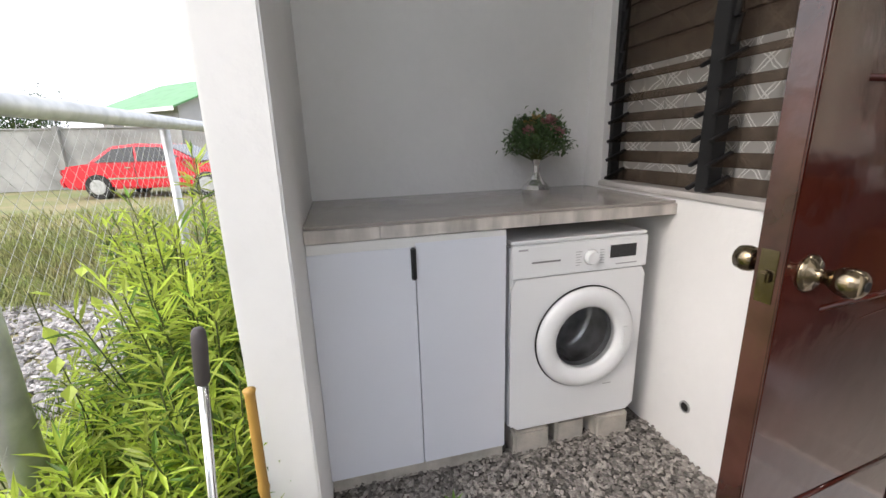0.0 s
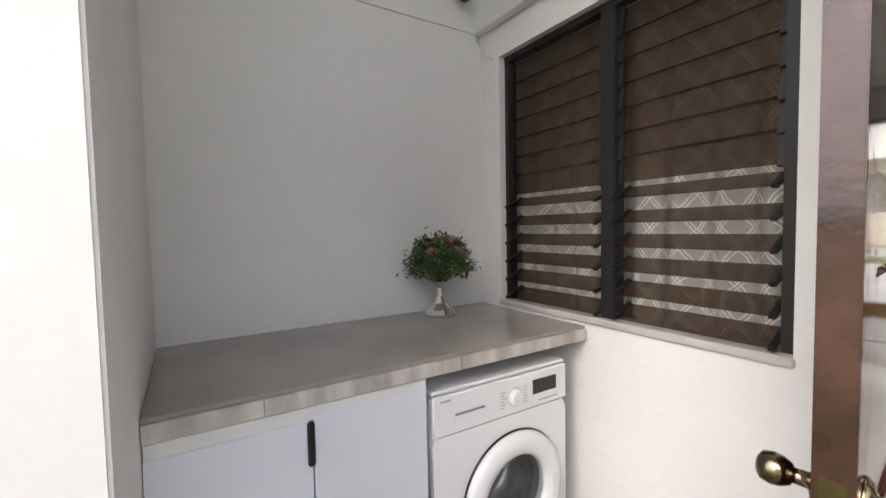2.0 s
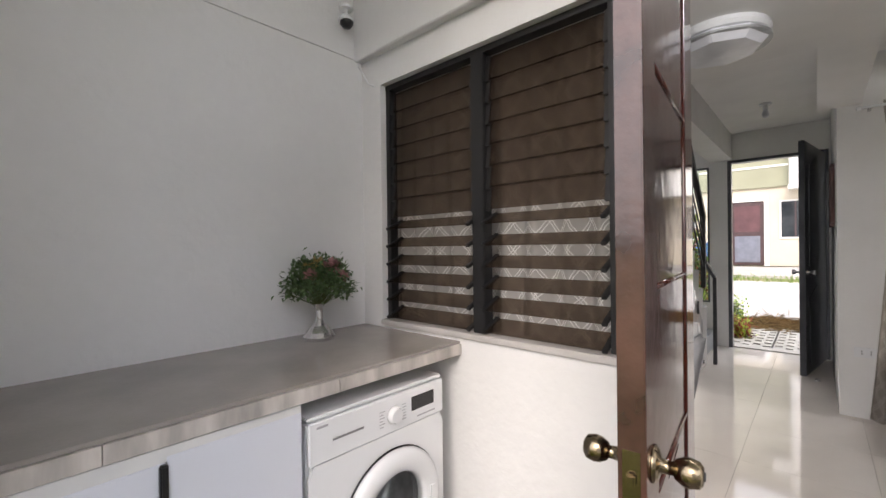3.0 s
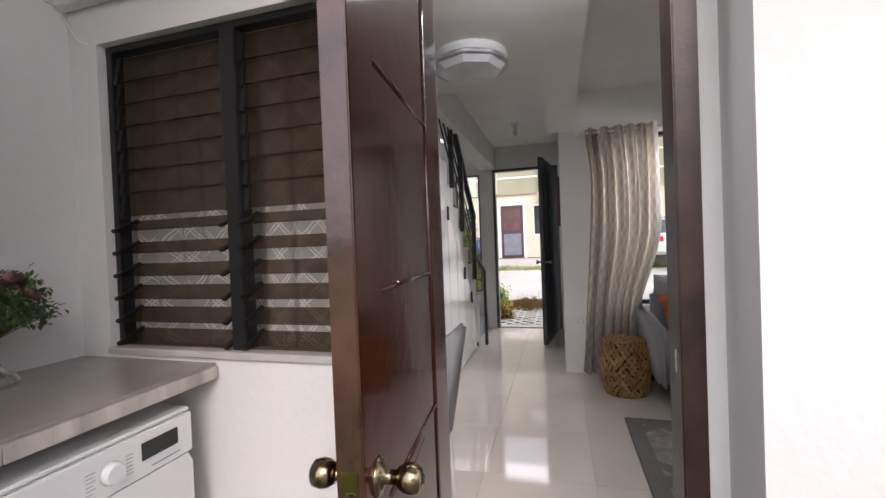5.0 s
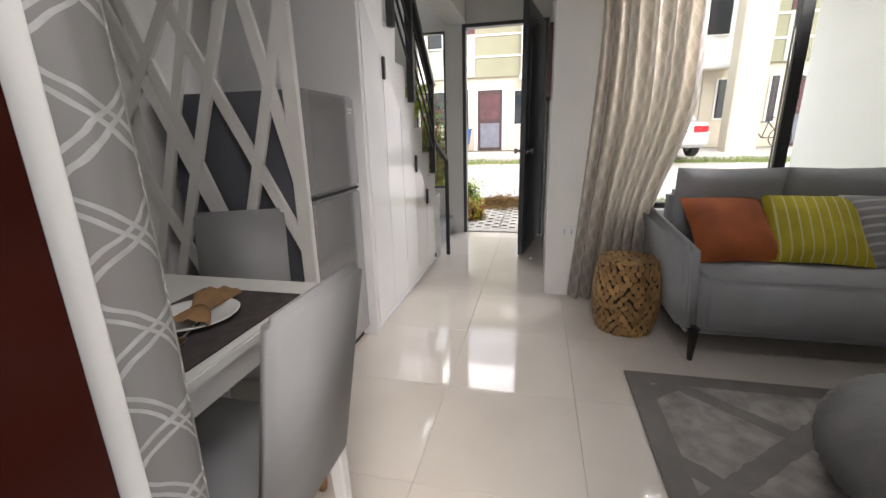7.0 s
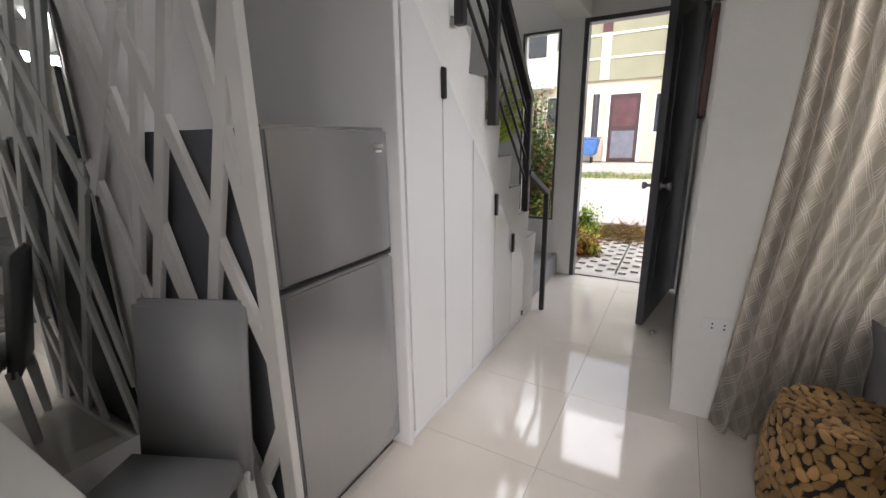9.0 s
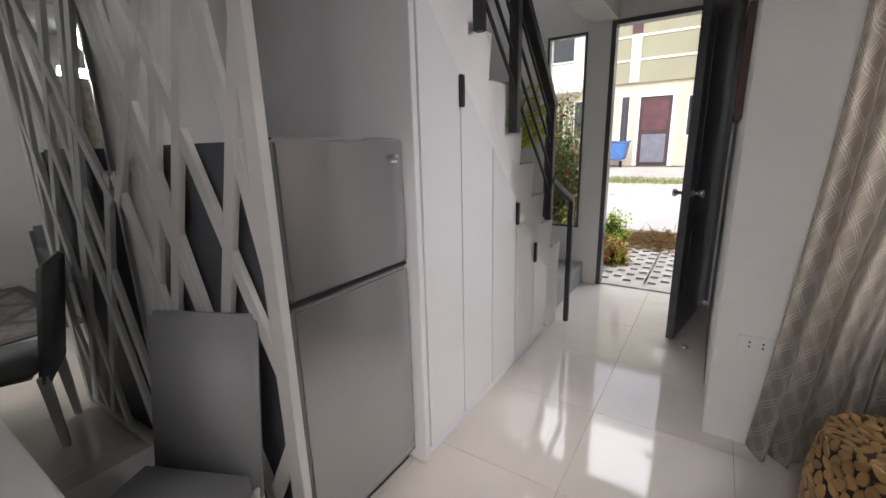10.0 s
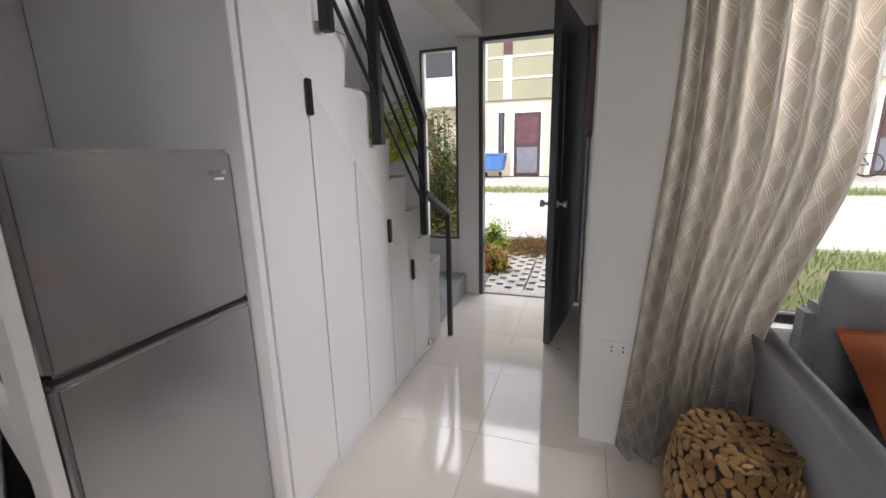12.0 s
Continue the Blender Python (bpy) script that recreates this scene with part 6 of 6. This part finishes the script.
def car(m, paint, name, label, sedan=True):
    """A saloon car, nose to local +x, its wheels on local z 0."""
    c = thing(name, m, label, "car")
    low = [(-2.2, 0.38), (-2.22, 0.62), (-2.15, 0.86), (-1.55, 0.93), (0.85, 0.93), (1.75, 0.82), (2.12, 0.70), (2.2, 0.45), (2.1, 0.28), (-2.05, 0.26)]
    part("body", prism(low, "y", -0.83, 0.83, bevel=0.06), paint, c)
    up = [(-1.62, 0.92), (-0.98, 1.36), (-0.35, 1.42), (0.30, 1.38), (1.12, 0.92)]
    cab = prism(up, "y", -0.74, 0.74, bevel=0.05)
    for v in cab.verts:
        v.co.y *= 1 - 0.20 * max(0, v.co.z - 0.92)
    part("cabin", cab, paint, c)
    for s_ in (1, -1):
        for pts in ([(-1.38, 0.96), (-0.92, 1.29), (-0.42, 1.34), (-0.40, 0.96)], [(-0.33, 0.96), (-0.35, 1.34), (0.24, 1.31), (0.86, 0.96)]):
            wbm = prism(pts, "y", s_ * 0.735, s_ * 0.757)
            for v in wbm.verts:
                v.co.y *= 1 - 0.20 * max(0, v.co.z - 0.92)
            part("side_window", wbm, M["car_glass"], c, "dark tinted side window")
        part("door_handle", box(-0.60, -0.45, s_ * 0.845 - 0.012, s_ * 0.845 + 0.012, 0.80, 0.83, 0.005), M["chrome"], c)
        part("door_handle", box(0.30, 0.45, s_ * 0.845 - 0.012, s_ * 0.845 + 0.012, 0.80, 0.83, 0.005), M["chrome"], c)
        part("side_trim", box(-1.05, 1.05, s_ * 0.838 - 0.01, s_ * 0.838 + 0.01, 0.52, 0.56, 0.004), M["chrome"], c)
        part("door_seam", box(-0.375, -0.36, s_ * 0.833 - 0.004, s_ * 0.833 + 0.004, 0.36, 0.92), M["black"], c)
        part("mirror", box(0.72, 0.86, s_ * 0.90 - 0.07, s_ * 0.90 + 0.07, 0.93, 1.05, 0.02), paint, c)
        part("tail_lamp", box(-2.235, -2.16, s_ * 0.62 - 0.17, s_ * 0.62 + 0.17, 0.64, 0.80, 0.02), M["red_lens"], c, "red tail lamp")
        part("headlamp", box(2.08, 2.16, s_ * 0.58 - 0.2, s_ * 0.58 + 0.2, 0.58, 0.70, 0.02), M["chrome"], c)
        for x in (-1.33, 1.33):
            wh = part("wheel", lathe([(0.31, -0.10), (0.33, -0.06), (0.33, 0.06), (0.31, 0.10), (0.20, 0.10)], 28, m=pose(x, s_ * 0.77, 0.33, 90)), M["tyre"], c, "black tyre")
            part("rim", lathe([(0.20, -0.108), (0.20, 0.108), (0.14, 0.112), (0.0, 0.105)], 10, m=pose(x, s_ * 0.77, 0.33, 90)), M["galv"], wh)
    rear = prism([(-1.60, 0.94), (-0.99, 1.345), (-0.975, 1.36), (-1.635, 0.93)], "y", -0.60, 0.60)
    part("rear_window", rear, M["car_glass"], c, "dark rear window")
    part("windscreen", prism([(1.10, 0.94), (0.33, 1.36), (0.35, 1.375), (1.14, 0.935)], "y", -0.60, 0.60), M["car_glass"], c)
    part("bumper", box(-2.30, -2.16, -0.80, 0.80, 0.34, 0.58, 0.04), paint, c)
    part("number_plate", box(-2.312, -2.302, -0.25, 0.25, 0.46, 0.56), M["white_facade"], c)
    return c


silver = car(pose(15.4, -2.72, rise(15.4, 0) + 0.05, 0, 0, 3), M["car_silver"], "silver_car", "silver saloon car parked across the street")
red = car(pose(-4.25, 13.6, rise(-4.25, 13.6) - 0.02, 0, 0, -14) @ Matrix.Diagonal((1.08, 1, 1, 1)), M["car_red"], "red_car", "red saloon car parked on the grass behind the fence")

# bicycle by the opposite house, seen through the window
bike = thing("bicycle", pose(16.6, -6.3, rise(16.6, 0) + 0.06, 0, 0, 90), "dark bicycle leaning outside the opposite house", "bicycle")
for x in (-0.5, 0.5):
    wheel = bmesh.new()
    tube([(x + 0.31 * math.cos(a), 0, 0.33 + 0.31 * math.sin(a)) for a in np.linspace(0, 6.283, 25)], 0.016, 6, wheel)
    part("wheel", wheel, M["tyre"], bike)
for a, b in (((-0.5, 0.33), (-0.12, 0.80)), ((-0.12, 0.80), (0.38, 0.80)), ((0.38, 0.85), (0.5, 0.33)), ((-0.5, 0.33), (0.0, 0.33)), ((0.0, 0.33), (0.38, 0.78)), ((0.0, 0.33), (-0.15, 0.9))):
    part("tube", tube([(a[0], 0, a[1]), (b[0], 0, b[1])], 0.018, 8), M["black_metal"], bike)
part("saddle", box(-0.26, -0.04, -0.06, 0.06, 0.90, 0.94, 0.015), M["black"], bike)
part("handlebar", tube([(0.36, -0.25, 0.95), (0.37, 0, 0.90), (0.36, 0.25, 0.95)], 0.014, 8), M["black_metal"], bike)

# ---- behind the field ----
yard = thing("concrete_yard_wall", pose(0, 0, 0), "weathered grey concrete boundary wall with buttresses", "wall", kind="structure")
for k in range(9):
    x0 = -30 + 3.6 * k
    part("bay", box(x0, x0 + 3.45, 17.0, 17.2, -0.2, 1.75), M["concrete"], yard)
    part("buttress", box(x0 + 3.455, x0 + 3.595, 16.85, 17.25, -0.2, 1.85), M["concrete"], yard)
    part("coping", box(x0, x0 + 3.45, 16.95, 17.25, 1.755, 1.80, 0.01), M["concrete"], yard)

gh = thing("green_roof_house", pose(-11.0, 30.0, -0.3, 0, 0, -40) @ Matrix.Diagonal((1.3, 1.3, 1.04, 1)), "grey house with a green metal gable roof behind the wall", "house")
part("wall", box(-3.0, 3.0, 0.0, 7.0, 0.0, 3.6), M["house_grey"], gh)
part("gable", prism([(0.0, 3.6), (7.0, 3.6), (3.5, 5.3)], "x", -2.98, 2.98), M["house_grey"], gh)
for y0, y1, z0, z1 in ((-0.5, 3.5, 3.35, 5.45), (7.5, 3.5, 3.35, 5.45)):
    part("roof", prism([(y0, z0), (y1, z1), (y1, z1 + 0.09), (y0, z0 + 0.09)], "x", -3.5, 3.5), M["roof_green"], gh, "green corrugated roof slope")
for x in (-1.6, 1.5):
    wn_ = part("window", box(x - 0.5, x + 0.5, -0.05, -0.004, 1.9, 3.0, 0.01), M["white_facade"], gh)
    part("pane", box(x - 0.43, x + 0.43, -0.062, -0.0505, 1.97, 2.93), M["car_glass"], wn_)
part("gable_window", box(3.002, 3.05, 3.1, 3.9, 3.9, 4.6), M["white_facade"], gh)
part("antenna", tube([(1.0, 3.5, 5.5), (1.0, 3.5, 7.0)], 0.02, 6), M["galv"], gh)
part("fascia", box(-3.5, 3.5, -0.53, -0.505, 3.22, 3.42), M["white_facade"], gh)


def tree(loc, h, r, n, seed, label):
    rng = random.Random(seed)
    t = thing("tree", pose(*loc), label, "tree", "trees beyond the field")
    tr_ = bmesh.new()
    tube([(0, 0, 0), (0.08, 0.05, h * 0.3), (0.0, 0.0, h * 0.6), (0.05, 0, h * 0.8)], 0.16, 8, tr_, 0.35)
    lv, tips = [], []
    for k in range(16):
        a = k * 2.4
        e = Vector((r * rng.uniform(0.5, 1.0) * math.cos(a), r * rng.uniform(0.5, 1.0) * math.sin(a), h * rng.uniform(0.55, 1.0)))
        tube([(0, 0, h * rng.uniform(0.3, 0.6)), tuple(e * 0.6 + Vector((0, 0, h * 0.22))), tuple(e)], 0.05, 5, tr_, 0.3)
        tips.append(e)
    part("trunk", tr_, M["stem"], t)
    for _ in range(n):
        p = rng.choice(tips) + Vector([rng.gauss(0, 0.22 * r) for _ in range(3)])
        lv.append((p, Vector((rng.gauss(0, 1), rng.gauss(0, 1), rng.gauss(0, 0.6))), rng.uniform(0.14, 0.3), 0.10))
    tagged(leaf_mesh("crown", lv, M["leaf_dark"], t), kind="stuff")


tree((-13.5, 18.9, 0.1), 2.9, 2.2, 3200, 81, "dark green spreading tree behind the concrete wall")
tree((-19.0, 21.0, 0.1), 3.6, 2.4, 3200, 82, "dark green tree behind the concrete wall")
tree((-15.5, 27.0, 0.1), 3.5, 2.0, 2600, 83, "tall tree with feathery crown in the distance")
# ---- floor tiles: the nearest are parts of the floor ----
TS = 0.545
tile_cache = {}
for i in range(-4, 5):
    for j in range(-6, 4):
        x0, y0 = 3.54 + TS * i, 0.84 + TS * j
        x1, y1 = x0 + TS, y0 + TS
        hall = x0 >= 4.2
        cx0, cx1 = max(x0, XW1), min(x1, FX + 0.02)
        cy0, cy1 = max(y0, 0.41 if hall else -1.9), min(y1, YL)
        if not hall:
            cx1 = min(cx1, 4.187) if y1 < 0.41 else cx1
        if cx1 - cx0 < 0.02 or cy1 - cy0 < 0.02:
            continue
        w, d = round(cx1 - cx0, 4), round(cy1 - cy0, 4)
        if (w, d) not in tile_cache:
            bm = box(0.0006, w - 0.0006, 0.0006, d - 0.0006, -0.0095, 0.0, 0.0006, seg=1)
            me = bpy.data.meshes.new("tile")
            bm.to_mesh(me)
            bm.free()
            me.materials.append(M["floor"])
            tile_cache[w, d] = me
        o = new("tile", tile_cache[w, d])
        o.parent = floor
        o.matrix_basis = pose(cx0, cy0, 0)
